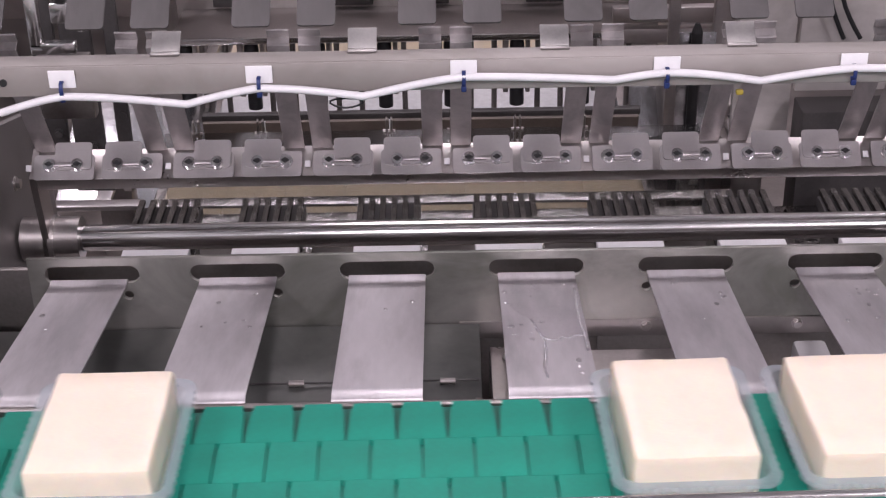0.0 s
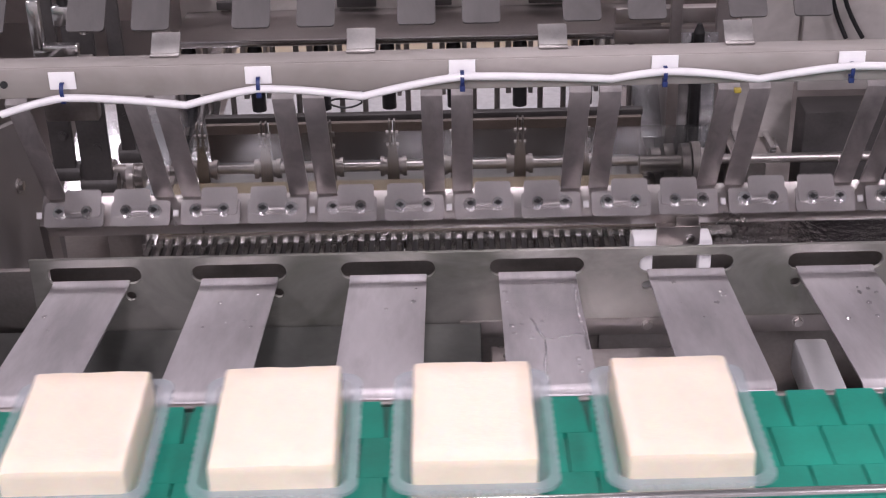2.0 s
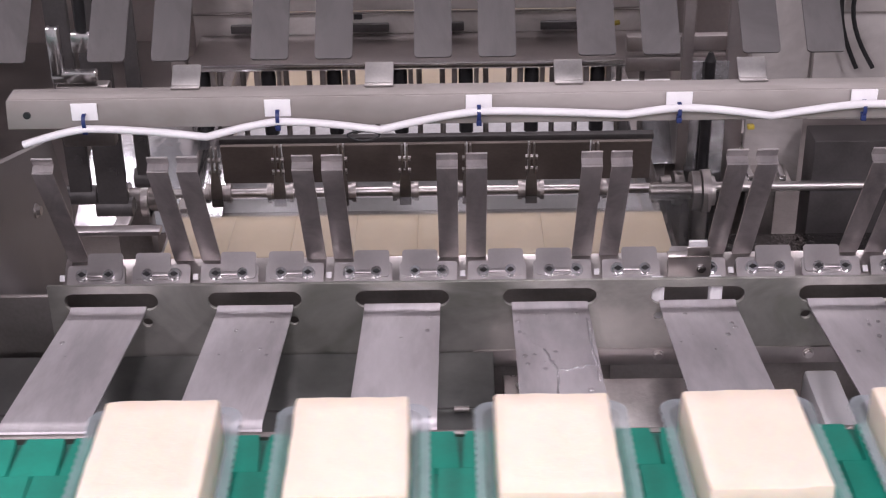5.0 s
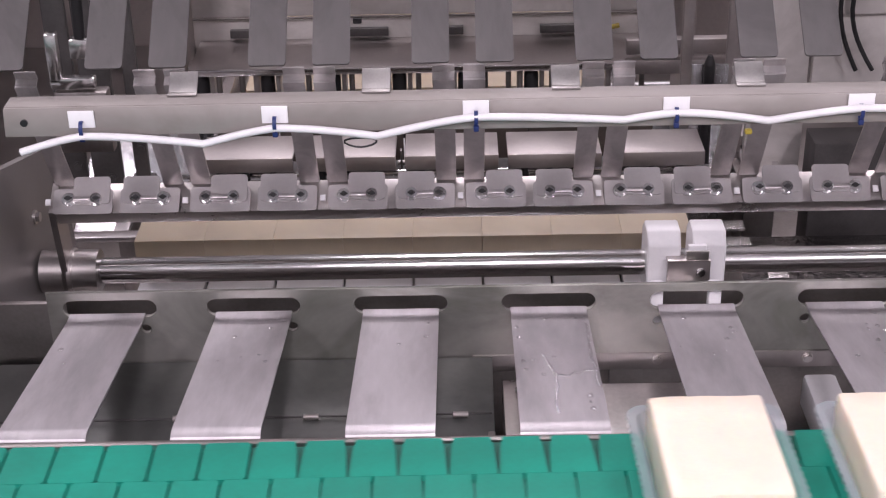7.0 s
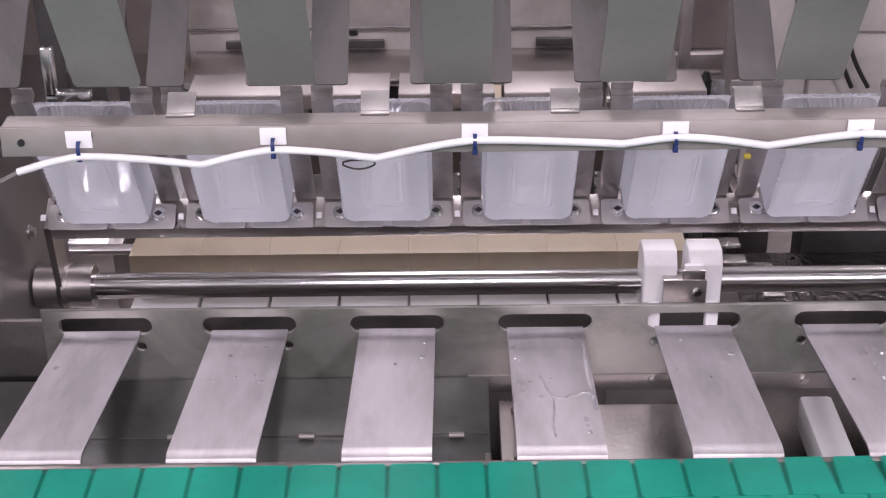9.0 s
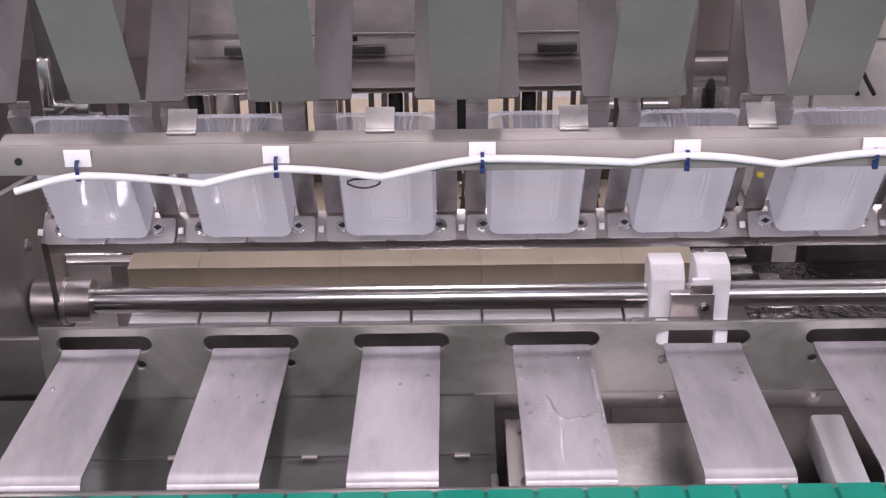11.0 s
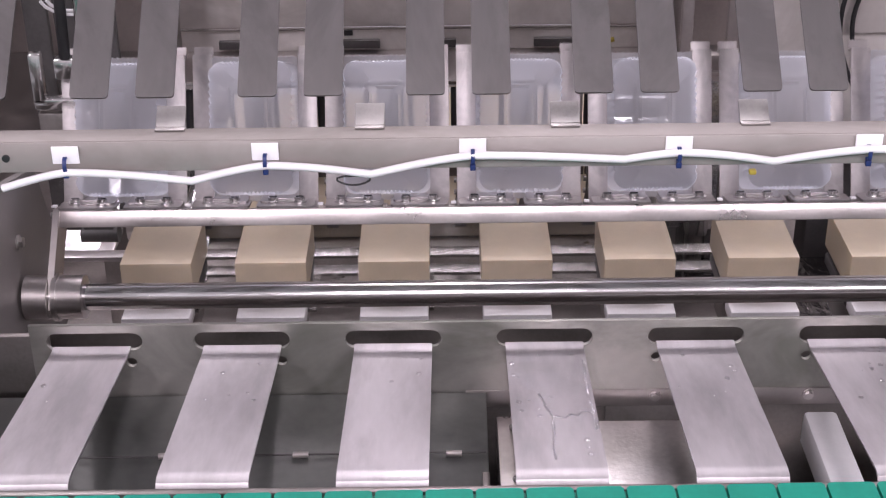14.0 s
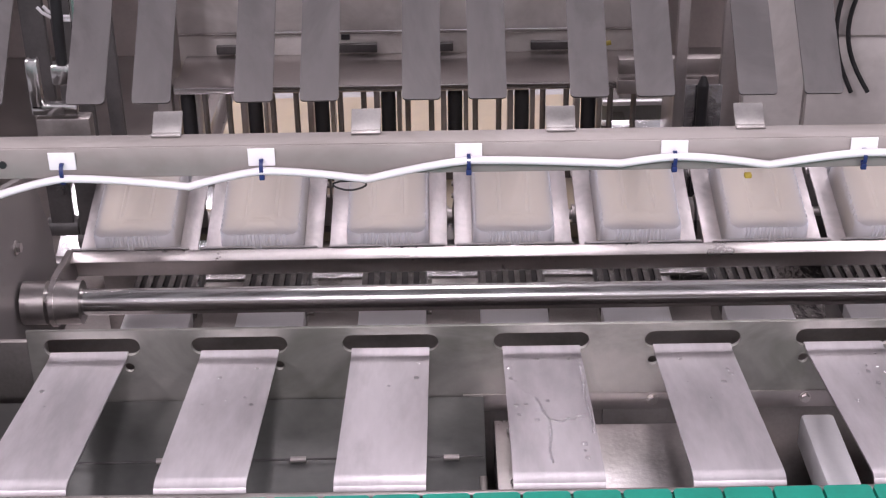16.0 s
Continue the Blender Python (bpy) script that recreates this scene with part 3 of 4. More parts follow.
def carriage():
    root = thing("shaft_carriage", SHAFT, "bent steel pusher bracket on a white plastic foot", "carriage")
    bm = bmesh.new()
    box(bm, -0.021, 0.019, -0.030, -0.027, -0.020, 0.016, 0.0008)
    box(bm, -0.021, 0.024, -0.040, -0.0275, -0.0225, -0.020, 0.0008)
    box(bm, -0.021, 0.019, -0.030, -0.018, 0.014, 0.0165, 0.0008)
    box(bm, -0.004, 0.017, -0.0295, -0.0275, 0.016, 0.026, 0.0008)
    part("bracket", bm, STEEL, root, "bent steel bracket")
    screw(root, (0.010, -0.030, 0.004), (0, -1, 0), 0.0032)
    bm = bmesh.new()
    box(bm, -0.002, 0.015, -0.0265, -0.0215, 0.010, 0.030, 0.001)
    part("block", bm, WHITE_PLASTIC, root, "small white plastic block")
    bm = bmesh.new()
    box(bm, -0.036, 0.036, -0.032, 0.016, -0.064, -0.0245, 0.002)
    part("foot", bm, WHITE_PLASTIC, root)
    bm = bmesh.new()
    box(bm, -0.056, 0.006, -0.168, -0.0295, -0.0100, -0.0065, 0.0008)
    part("arm", bm, STEEL_DARK, root)
    for x in (-0.0555, -0.0075):
        bm = bmesh.new()
        box(bm, x, x + 0.0105, -0.168, -0.158, -0.0066, 0.0695, 0.0015)
        part("post", bm, WHITE_PLASTIC, root, "white plastic post")
    return root


JAWS = carriage_jaws()
CARRIAGE = carriage()


# ---- trays, pads, tofu ----
TRAY_W, TRAY_L, TRAY_D = 0.082, 0.126, 0.038
TRAY_U = U0 + 0.005 + 0.070


def trays():
    me = None
    out = []
    for i in range(1, LANES + 1):
        if me is None:
            bm = tray_mesh(TRAY_W, TRAY_L, TRAY_D, 0.006, 0.0025)
            me = finish("empty_tray", bm, TRAY)
        ob = new("empty_tray", me)
        tagged(ob, "translucent ribbed plastic tofu tray, turned bottom up", "tray", "trays in the holder")
        out.append(ob)
    return out


def pads():
    out = []
    first = None
    for i in range(1, LANES + 1):
        if first is None:
            first = thing("carrier_pad", (0, 0, 0), "white plastic carrier pad with slotted comb top", "carrier pad", "carrier pads")
            bm = bmesh.new()
            box(bm, -0.0345, 0.0345, -0.080, -0.046, -0.022, -0.006, 0.002)
            part("body", bm, WHITE_PLASTIC, first)
            bm = bmesh.new()
            box(bm, -0.0345, 0.0345, -0.046, 0.05, -0.022, -0.009, 0.002)
            part("comb_base", bm, IRON, first, "dark wet base under the comb")
            for k in range(6):
                x = -0.030 + k * 0.012
                bm = bmesh.new()
                box(bm, x - 0.0032, x + 0.0032, -0.045, 0.05, -0.006, 0.0, 0.0008)
                part("comb_bar", bm, COMB, first, "wet steel comb bar")
            bm = bmesh.new()
            box(bm, -0.028, 0.028, -0.04, 0.04, -0.07, -0.022, 0.002)
            part("stem", bm, STEEL_DARK, first)
            out.append(first)
        else:
            out.append(copy_thing(first, Matrix.Identity(4)))
    return out


TOFU_W, TOFU_L, TOFU_H = 0.0713, 0.100, 0.040


def blocks():
    out = []
    for i in range(1, LANES + 1):
        ob = new("tofu_block", finish("tofu_block", tofu_mesh(TOFU_W, TOFU_L, TOFU_H, i + 20, 0.0002, 0.0003), TOFU_SHADED))
        tagged(ob, "beige pressed tofu block, wet and smooth, colour darkened for shade", "tofu", "tofu blocks on the pads")
        out.append(ob)
    return out


TRAYS, PADS, BLOCKS = trays(), pads(), blocks()


# ---- cable beam ----
BEAM_DROP = 0.0032
def cable_beam():
    root = thing("cable_beam", (0, 0, -BEAM_DROP), "brushed steel cross beam with spring tabs", "machine beam")
    bm = bmesh.new()
    box(bm, -0.276, 0.62, 0, 0.0025, -0.0200, 0, 0.0006, pose(0, 0.690, 1.190, -11))
    box(bm, -0.276, 0.62, 0.6925, 0.712, 1.1875, 1.190, 0.0006)
    part("beam", bm, BEAM_STEEL, root)
    for x in (-0.155, -0.020, 0.112, 0.24, 0.37):
        bm = bmesh.new()
        box(bm, x - 0.010, x + 0.010, 0.706, 0.7125, 1.1902, 1.1916, 0.0005)
        box(bm, x - 0.010, x + 0.010, 0.0, 0.0165, 0.0, 0.0016, 0.0005, pose(0, 0.7115, 1.1906, 38))
        part("spring_tab", bm, TAB_STEEL, root, "bent steel spring tab")
    bm = bmesh.new()
    rod(bm, (-0.262, 0.6870, 1.180), (-0.262, 0.6905, 1.180), 0.0026, 14)
    part("hole_plug", bm, BLACK, root)
    return root


TIES = (-0.222, -0.089, 0.049, 0.186, 0.312)


def cable():
    pts = []
    anchors = [(-0.266, 1.1600), (-0.222, 1.1712), (-0.139, 1.1640), (-0.089, 1.1748), (-0.019, 1.1676), (0.049, 1.1805), (0.150, 1.1765), (0.186, 1.181), (0.249, 1.174), (0.312, 1.182), (0.42, 1.174)]
    for k, ((x0, z0), (x1, z1)) in enumerate(zip(anchors, anchors[1:])):
        rise = z1 > z0
        for s in range(12):
            f = s / 12
            # bowed at the ties, kinked where it sags
            g = math.sin(f * math.pi / 2) if rise else 1 - math.cos(f * math.pi / 2)
            g = 0.45 * g + 0.55 * f if rise else 0.85 * g + 0.15 * f
            pts.append((x0 + (x1 - x0) * f, 0.6835, z0 + (z1 - z0) * g - BEAM_DROP))
    ob = tube("white_cable", pts, 0.0027, CABLE_WHITE)
    tagged(ob, "white round cable sagging between blue cable ties", "cable")
    for x in TIES:
        mount = thing("cable_mount", (x, 0.6880, 1.1805 - BEAM_DROP - (0.0025 if x < -0.2 else 0.0015 if x < 0 else 0.0)), "white adhesive mount with a dark blue cable tie", "cable tie", "cable ties on the beam")
        bm = bmesh.new()
        box(bm, -0.009, 0.009, -0.0012, 0, -0.002, 0.0105, 0.0004)
        part("pad", bm, WHITE_PLASTIC, mount, "white adhesive pad")
        bm = bmesh.new()
        r = 0.0036
        ring = []
        for k in range(16):
            a0 = radians(k * 22.5)
            c0, s0 = math.cos(a0), math.sin(a0)
            ring.append([bm.verts.new((dx, -0.003 + (r + dr) * c0, -0.002 + (r + dr) * 1.3 * s0)) for dx, dr in ((-0.0013, 0), (0.0013, 0), (0.0013, 0.0009), (-0.0013, 0.0009))])
        for k in range(16):
            p_, q_ = ring[k], ring[(k + 1) % 16]
            for j in range(4):
                bm.faces.new((p_[j], p_[(j + 1) % 4], q_[(j + 1) % 4], q_[j]))
        bmesh.ops.recalc_face_normals(bm, faces=bm.faces[:])
        box(bm, -0.0018, 0.0018, -0.0062, -0.003, -0.0105, -0.0065, 0.0004)
        part("tie", bm, TIE_BLUE, mount, "dark blue cable tie")
    bm = bmesh.new()
    box(bm, 0.2345, 0.2395, 0.6875, 0.692, 1.1585, 1.1620, 0.001)
    solid("yellow_clip", bm, YELLOW, "small yellow plastic clip under the cable", "clip")


cable_beam()
cable()


# ---- hanging guide plates and loader ----
def hanging_guides():
    root = thing("guide_rack", (0, 0, 0), "rack of matt steel guide blades with rounded ends", "guide rack")
    bm = bmesh.new()
    outline(bm, rounded(0.0288, 0.58, 0.003, 3, 0, 0.29), 0.0018)
    me = finish("blade", bm, BLADE_STEEL)
    for i in range(0, 8):
        for s in (-1, 1):
            ob = new("blade", me)
            ob.parent = root
            ob.matrix_basis = pose(lane(i) + PITCH / 2 + 0.003 + s * 0.0245, 0.81, 1.168, 40)
    bm = bmesh.new()
    box(bm, -0.9, 1.1, 1.245, 1.26, 1.535, 1.60, 0.002)
    part("hanger_bar", bm, STEEL_MATT, root)




def loader():
    root = thing("tray_loader", (0, 0, 0), "greenish steel loader with tapered arms", "tray loader")
    for i in range(0, 9):
        bm = bmesh.new()
        x = lane(i) + PITCH / 2
        outline(bm, [(-0.022, 0), (0.022, 0), (0.024, 0.004), (0.024, 0.33), (-0.024, 0.33), (-0.024, 0.004)], 0.002, HOLD @ pose(x, 0, 0))
        part("arm", bm, GREEN_STEEL, root)
    bm = bmesh.new()
    box(bm, lane(0), lane(9), 0.33, 0.36, -0.01, 0.01, 0.001, HOLD)
    part("cross_bar", bm, STEEL, root)
    return root


hanging_guides()
LOADER = loader()


# ---- sides and rear ----
def slab_plate(name, x0, x1, y0, y1, z0, z1, mat, label, cat, bevel=0.001, m=None, group=""):
    bm = bmesh.new()
    box(bm, x0, x1, y0, y1, z0, z1, bevel, m)
    return solid(name, bm, mat, label, cat, group)


def sides():
    bm = bmesh.new()
    pts = [(0.62, 0.80), (1.105, 0.80), (1.102, 0.91), (1.067, 0.991), (0.62, 1.125)]
    outline(bm, pts, 0.008, Matrix.Translation((-0.3695, 0, 0)) @ Matrix(((0, 0, 1, 0), (1, 0, 0, 0), (0, 1, 0, 0), (0, 0, 0, 1))))
    s = solid("side_plate", bm, SIDE_STEEL, "large grey steel side plate of the machine", "side plate")
    for y, z in ((0.985, 0.955), (0.86, 1.02)):
        screw(s, (-0.3615, y, z), (1, 0, 0), 0.005, "bolt", STEEL)
    slab_plate("cross_rail", -0.50, -0.303, 0.80, 0.806, 0.90, 0.968, STEEL_DARK, "dark steel rail joined to the side plate", "rail")
    # machine bed and back
    slab_plate("machine_bed", -0.9, 1.1, 0.82, 2.3, 0.62, 0.64, STEEL_DARK, "dark wet steel machine bed", "machine bed")
    slab_plate("machine_apron", -0.9, 1.1, 0.60, 0.62, 0.0, 0.80, STEEL_MATT, "steel apron below the belt", "machine panel")
    slab_plate("rear_wall", -0.9, 1.1, 2.3, 2.31, 0.0, 1.6, STEEL_MATT, "grey steel rear wall of the machine", "machine panel")
    slab_plate("rear_cover", -0.33, 0.34, 1.700, 1.704, 0.899, 1.25, REAR_SHEET, "stained light steel rear cover sheet", "machine panel")
    slab_plate("rear_cover", -0.33, 0.34, 1.708, 1.712, 0.832, 0.894, REAR_SHEET, "lower steel rear cover strip", "machine panel")
    rb = thing("rear_beam", (0, 0, 0), "steel rear cross beam with a bright lower lip", "machine beam")
    bm = bmesh.new()
    box(bm, -0.32, 0.30, 1.590, 1.594, 0.8545, 0.8635, 0.001)
    part("lip", bm, STEEL_BRIGHT, rb, "bright steel lip")
    bm = bmesh.new()
    box(bm, -0.32, 0.30, 1.594, 1.707, 0.8595, 0.8632, 0.001)
    part("flange", bm, STEEL_MATT, rb)
    for x in (-0.25, -0.084, 0.02, 0.180):
        bm = bmesh.new()
        box(bm, x - 0.027, x + 0.027, 1.6985, 1.7065, 0.868, 0.8795, 0.001)
        part("vent", bm, IRON, rb, "dark slotted vent")
    hood = thing("machine_ends", (0, 0, 0), "grey steel end walls of the machine", "machine walls")
    for a in ((-0.91, -0.9, 0.82, 2.31, 0.0, 1.61), (1.1, 1.11, 0.82, 2.31, 0.0, 1.61)):
        bm = bmesh.new()
        box(bm, *a, 0.001)
        part("end_wall", bm, STEEL_MATT, hood)


def rear_press():
    """Rods and dark cylinders over the sheet of tofu that waits."""
    base = thing("press_rods", (0, 0, 0), "row of upright steel rods and black cylinders", "press")
    for k in range(-1, 6):
        x = -0.219 + k * 0.0890
        for dx in (0.0265, 0.0575):
            bm = bmesh.new()
            rod(bm, (x + dx, 1.60, 0.742), (x + dx, 1.60, 0.862), 0.0038, 14)
            rod(bm, (x + dx, 1.60, 0.736), (x + dx, 1.60, 0.742), 0.0026, 12)
            part("rod", bm, STEEL_DARK, base)
        bm = bmesh.new()
        rod(bm, (x, 1.62, 0.752), (x, 1.62, 0.840), 0.0098, 18)
        rod(bm, (x, 1.62, 0.840), (x, 1.62, 0.8595), 0.0098, 18, 0.004)
        part("cylinder", bm, BLACK, base, "black rubber cylinder")
        for x0, x1 in ((-0.0190, -0.0115), (0.0115, 0.0175)):
            bm = bmesh.new()
            box(bm, x + x0, x + x1, 1.615, 1.640, 0.770, 0.8595, 0.001)
            part("cheek", bm, STEEL_MATT, base, "grey steel cheek plate")
    sheet = solid("tofu_sheet", tofu_mesh(0.545, 0.42, 0.024, 50, 0.0004, 0.0012), TOFU_SHADED, "beige uncut tofu sheet waiting on the infeed belt, colour darkened for shade", "tofu")
    slab_plate("infeed_table", -0.30, 0.29, 1.26, 2.28, 0.685, 0.7040, STEEL, "steel infeed table under the tofu", "table")
    slab_plate("infeed_belt", -0.285, 0.272, 1.47, 2.27, 0.7040, 0.7056, MESH_BELT, "white mesh belt on the infeed table", "conveyor belt")
    for x in (-0.315, 0.275):
        slab_plate("infeed_rail", x, x + 0.016, 1.24, 2.0, 0.70, 0.752, STEEL_BRIGHT, "bright steel rail along the infeed", "rail", group="infeed rails")
    return sheet


def rear_shaft():
    root = thing("rear_shaft", (0, 1.40, 0.768), "rear steel shaft with clamps and hinged levers", "shaft")
    bm = bmesh.new()
    rod(bm, (-0.36, 0, 0), (0.62, 0, 0), 0.0062, 24)
    part("shaft", bm, STEEL, root)
    for k in range(7):
        x = -0.262 + k * 0.0775
        bm = bmesh.new()
        rod(bm, (x - 0.012, 0, 0), (x + 0.012, 0, 0), 0.0105, 20)
        rod(bm, (x - 0.016, 0, 0), (x - 0.011, 0, 0), 0.0125, 20)
        rod(bm, (x + 0.011, 0, 0), (x + 0.016, 0, 0), 0.0125, 20)
        part("clamp", bm, STEEL_MATT, root)
        bm = bmesh.new()
        outline(bm, [(-0.0075, -0.012), (0.0075, -0.012), (0.0068, 0.018), (0.0045, 0.036), (-0.0045, 0.036), (-0.0068, 0.018)], 0.004, Matrix.Translation((x, -0.0115, 0)) @ pose(0, 0, 0, 90), 0.0006)
        lever = part("lever", bm, STEEL_DARK, root, "dark steel lever")
        for dx in (-0.0042, 0.0018):
            bm = bmesh.new()
            box(bm, x + dx, x + dx + 0.0024, -0.016, -0.008, 0.030, 0.068, 0.0006)
            part("fork", bm, STEEL_DARK, lever)
        for z in (0.034, 0.050):
            bm = bmesh.new()
            rod(bm, (x - 0.0075, -0.012, z), (x + 0.0075, -0.012, z), 0.0032, 12)
            part("pin", bm, STEEL_DARK, lever)
    for x, r in ((0.292, 0.016), (0.308, 0.021), (-0.34, 0.018)):
        bm = bmesh.new()
        rod(bm, (x - 0.006, 0, 0), (x + 0.006, 0, 0), r, 24)
        part("bearing", bm, STEEL_DARK, root)


def rear_details():
    root = thing("rear_rack", (0, 0, 0), "steel rear rack with latches and end posts", "machine rack")
    for a in ((-0.345, -0.325, 1.60, 1.69, 0.64, 1.2), (0.335, 0.352, 1.60, 1.69, 0.64, 1.2)):
        bm = bmesh.new()
        box(bm, *a, 0.002)
        part("post", bm, STEEL_MATT, root)
    for x in (-0.10, 0.09):
        bm = bmesh.new()
        box(bm, x - 0.006, x + 0.006, 1.703, 1.7078, 0.885, 0.893, 0.001)
        part("latch", bm, BLACK, root)
    bm = bmesh.new()
    rod(bm, (-0.34, 1.697, 0.8975), (0.34, 1.697, 0.8975), 0.0018, 10)
    part("edge_rod", bm, STEEL_DARK, root)


def left_cluster():
    for x0, x1, z0 in ((-0.388, -0.364, 0.86), (-0.358, -0.326, 0.845), (-0.312, -0.297, 0.88)):
        lev = thing("lever_arm", ((x0 + x1) / 2, 1.2, z0), "dark upright steel lever arm with round hub", "lever", "lever arms")
        h = (x1 - x0) / 2
        bm = bmesh.new()
        box(bm, -h, h, -0.004, 0.004, 0, 1.16 - z0, 0.001)
        part("bar", bm, IRON, lev)
        bm = bmesh.new()
        rod(bm, (-h - 0.004, 0.004, 0.004), (h + 0.004, 0.004, 0.004), 0.011, 20)
        part("hub", bm, IRON, lev)
        screw(lev, (h * 0.3, -0.004, 0.05), (0, -1, 0), 0.004, "bolt", IRON)
    c = thing("air_cylinder", (-0.326, 1.10, 1.09), "black air cylinder with steel fittings and clear hoses", "air cylinder")
    bm = bmesh.new()
    rod(bm, (0, 0, 0), (0.004, 0.01, 0.16), 0.0055, 16)
    part("barrel", bm, BLACK, c)
    bm = bmesh.new()
    box(bm, -0.010, 0.010, -0.008, 0.008, -0.02, 0.0, 0.002)
    box(bm, -0.034, -0.022, -0.006, 0.006, -0.045, 0.005, 0.002)
    box(bm, -0.034, 0.010, -0.006, 0.006, -0.052, -0.04, 0.002)
    part("clevis", bm, STEEL_BRIGHT, c)
    bm = bmesh.new()
    rod(bm, (0.016, 0, -0.03), (0.018, 0.01, 0.16), 0.004, 14)
    part("guide_rod", bm, STEEL_BRIGHT, c)
    bm = bmesh.new()
    box(bm, -0.032, 0.02, -0.005, 0.012, -0.12, -0.055, 0.002)
    part("mount", bm, STEEL_DARK, c)
    for k, r in enumerate((0.024, 0.03)):
        pts = [(0.012 + r * math.cos(a / 9 * math.pi + 3.4), 0.005, 0.058 + 0.6 * r * math.sin(a / 9 * math.pi + 3.4)) for a in range(10)]
        tube("hose", pts, 0.0016, CABLE_WHITE, c)
    bm = bmesh.new()
    box(bm, -0.46, -0.27, -0.10, 0.10, -0.003, 0, 0.001, pose(0, 1.52, 0.735, 20))
    solid("drip_tray", bm, FOIL, "shiny wet rippled steel drip tray", "tray")
    bm = bmesh.new()
    box(bm, -0.40, -0.30, 1.215, 1.232, 0.806, 0.812, 0.001)
    box(bm, -0.355, -0.338, 1.232, 1.30, 0.806, 0.812, 0.001)
    solid("pale_bracket", bm, CLIP_STEEL, "dull steel angled bracket beside the pads", "bracket")
    hub = thing("bearing_block", (-0.345, 1.30, 0.81), "dark bearing block with bright rings", "bearing")
    for a, b, r, m in ((-0.03, 0.03, 0.014, STEEL_DARK), (-0.012, -0.004, 0.021, STEEL), (0.012, 0.02, 0.021, STEEL)):
        bm = bmesh.new()
        rod(bm, (a, 0, 0), (b, 0, 0), r, 22)
        part("ring", bm, m, hub)
    bm = bmesh.new()
    box(bm, -0.02, 0.02, -0.015, 0.015, -0.17, 0, 0.002)
    part("stand", bm, STEEL_DARK, hub)


def right_cluster():
    for x0, x1, y, z0 in ((0.303, 0.316, 1.40, 0.80), (0.376, 0.402, 1.50, 0.64)):
        bm = bmesh.new()
        box(bm, x0, x1, y, y + 0.012, z0, 1.06, 0.001)
        solid("rear_post", bm, STEEL_MATT, "upright steel post behind the holder", "post", "rear posts")
    bm = bmesh.new()
    box(bm, 0.262, 0.385, -0.002, 0.10, -0.003, 0, 0.001, pose(0, 1.62, 0.70, 38))
    solid("drip_sheet", bm, FOIL, "shiny wet steel sheet at the rear", "sheet")
    w = thing("sight_panel", (0.315, 1.75, 0.70), "greenish wet sight panel between bright bars", "panel")
    bm = bmesh.new()
    box(bm, -0.055, 0.050, 0.002, 0.006, -0.06, 0.071, 0.001)
    part("pane", bm, GREEN_STEEL, w, "greenish wet pane")
    for z in (0.033, 0.064):
        bm = bmesh.new()
        box(bm, -0.055, 0.050, -0.006, 0.002, z, z + 0.007, 0.001)
        part("bar", bm, WHITE_PLASTIC, w, "bright bar")
    for x in (-0.05, 0.035):
        bm = bmesh.new()
        box(bm, x, x + 0.012, 0.0065, 0.0165, -0.06, 0.071, 0.001)
        part("leg", bm, STEEL_DARK, w)
    g = thing("linear_guide", (0.42, 1.56, 0.765), "bright linear guide with carriage and yellow fitting", "linear guide")
    for x in (-0.022, 0.018):
        bm = bmesh.new()
        box(bm, x, x + 0.008, -0.14, 0.16, 0, 0.008, 0.001)
        part("rail", bm, STEEL_BRIGHT, g)
    bm = bmesh.new()
    box(bm, -0.03, 0.034, -0.14, 0.16, -0.008, -0.001, 0.001)
    part("base", bm, STEEL, g)
    bm = bmesh.new()
    box(bm, -0.026, 0.03, -0.03, 0.03, 0.003, 0.018, 0.002)
    part("slider", bm, STEEL_MATT, g)
    bm = bmesh.new()
    rod(bm, (0.0, 0.05, 0.008), (0.014, 0.05, 0.03), 0.006, 14)
    part("fitting", bm, YELLOW, g, "yellow plastic fitting")
    bm = bmesh.new()
    box(bm, -0.02, 0.02, -0.12, 0.12, -0.125, -0.008, 0.002)
    part("stand", bm, STEEL_DARK, g)
    h = thing("shaft_bearing", (0.322, 1.355, 0.785), "dark flanged bearing on the rear shaft", "bearing")
    for a, b, r, m in ((-0.055, -0.006, 0.010, STEEL_DARK), (-0.006, 0.004, 0.024, STEEL_DARK), (0.006, 0.016, 0.026, STEEL_MATT), (0.016, 0.022, 0.018, STEEL)):
        bm = bmesh.new()
        rod(bm, (a, 0, 0), (b, 0, 0), r, 26)
        part("flange", bm, m, h)
    bm = bmesh.new()
    box(bm, -0.004, 0.014, -0.012, 0.012, -0.145, 0, 0.002)
    part("stand", bm, STEEL_DARK, h)
    cyl = thing("dark_cylinder", (0.346, 1.45, 0.86), "dark cylinder with crumpled clear film around it", "cylinder")
    bm = bmesh.new()
    rod(bm, (0, 0, -0.22), (0, 0, 0.055), 0.007, 16)
    rod(bm, (0, 0, 0.055), (0, 0, 0.066), 0.007, 16, 0.003)
    part("body", bm, BLACK, cyl)
    bm = bmesh.new()
    box(bm, -0.022, 0.026, 0.012, 0.014, -0.22, 0.05, 0.0005)
    part("film", bm, FOIL, cyl, "crumpled shiny film")
    bm = bmesh.new()
    box(bm, 0.255, 0.40, 1.545, 1.56, 0.892, 0.912, 0.001)
    box(bm, 0.255, 0.385, 1.545, 1.56, 0.865, 0.884, 0.001)
    solid("side_beam", bm, STEEL_MATT, "grey steel side beam at the rear", "machine beam")
    bm = bmesh.new()
    rod(bm, (0.248, 1.695, 0.876), (0.262, 1.695, 0.879), 0.0034, 14)
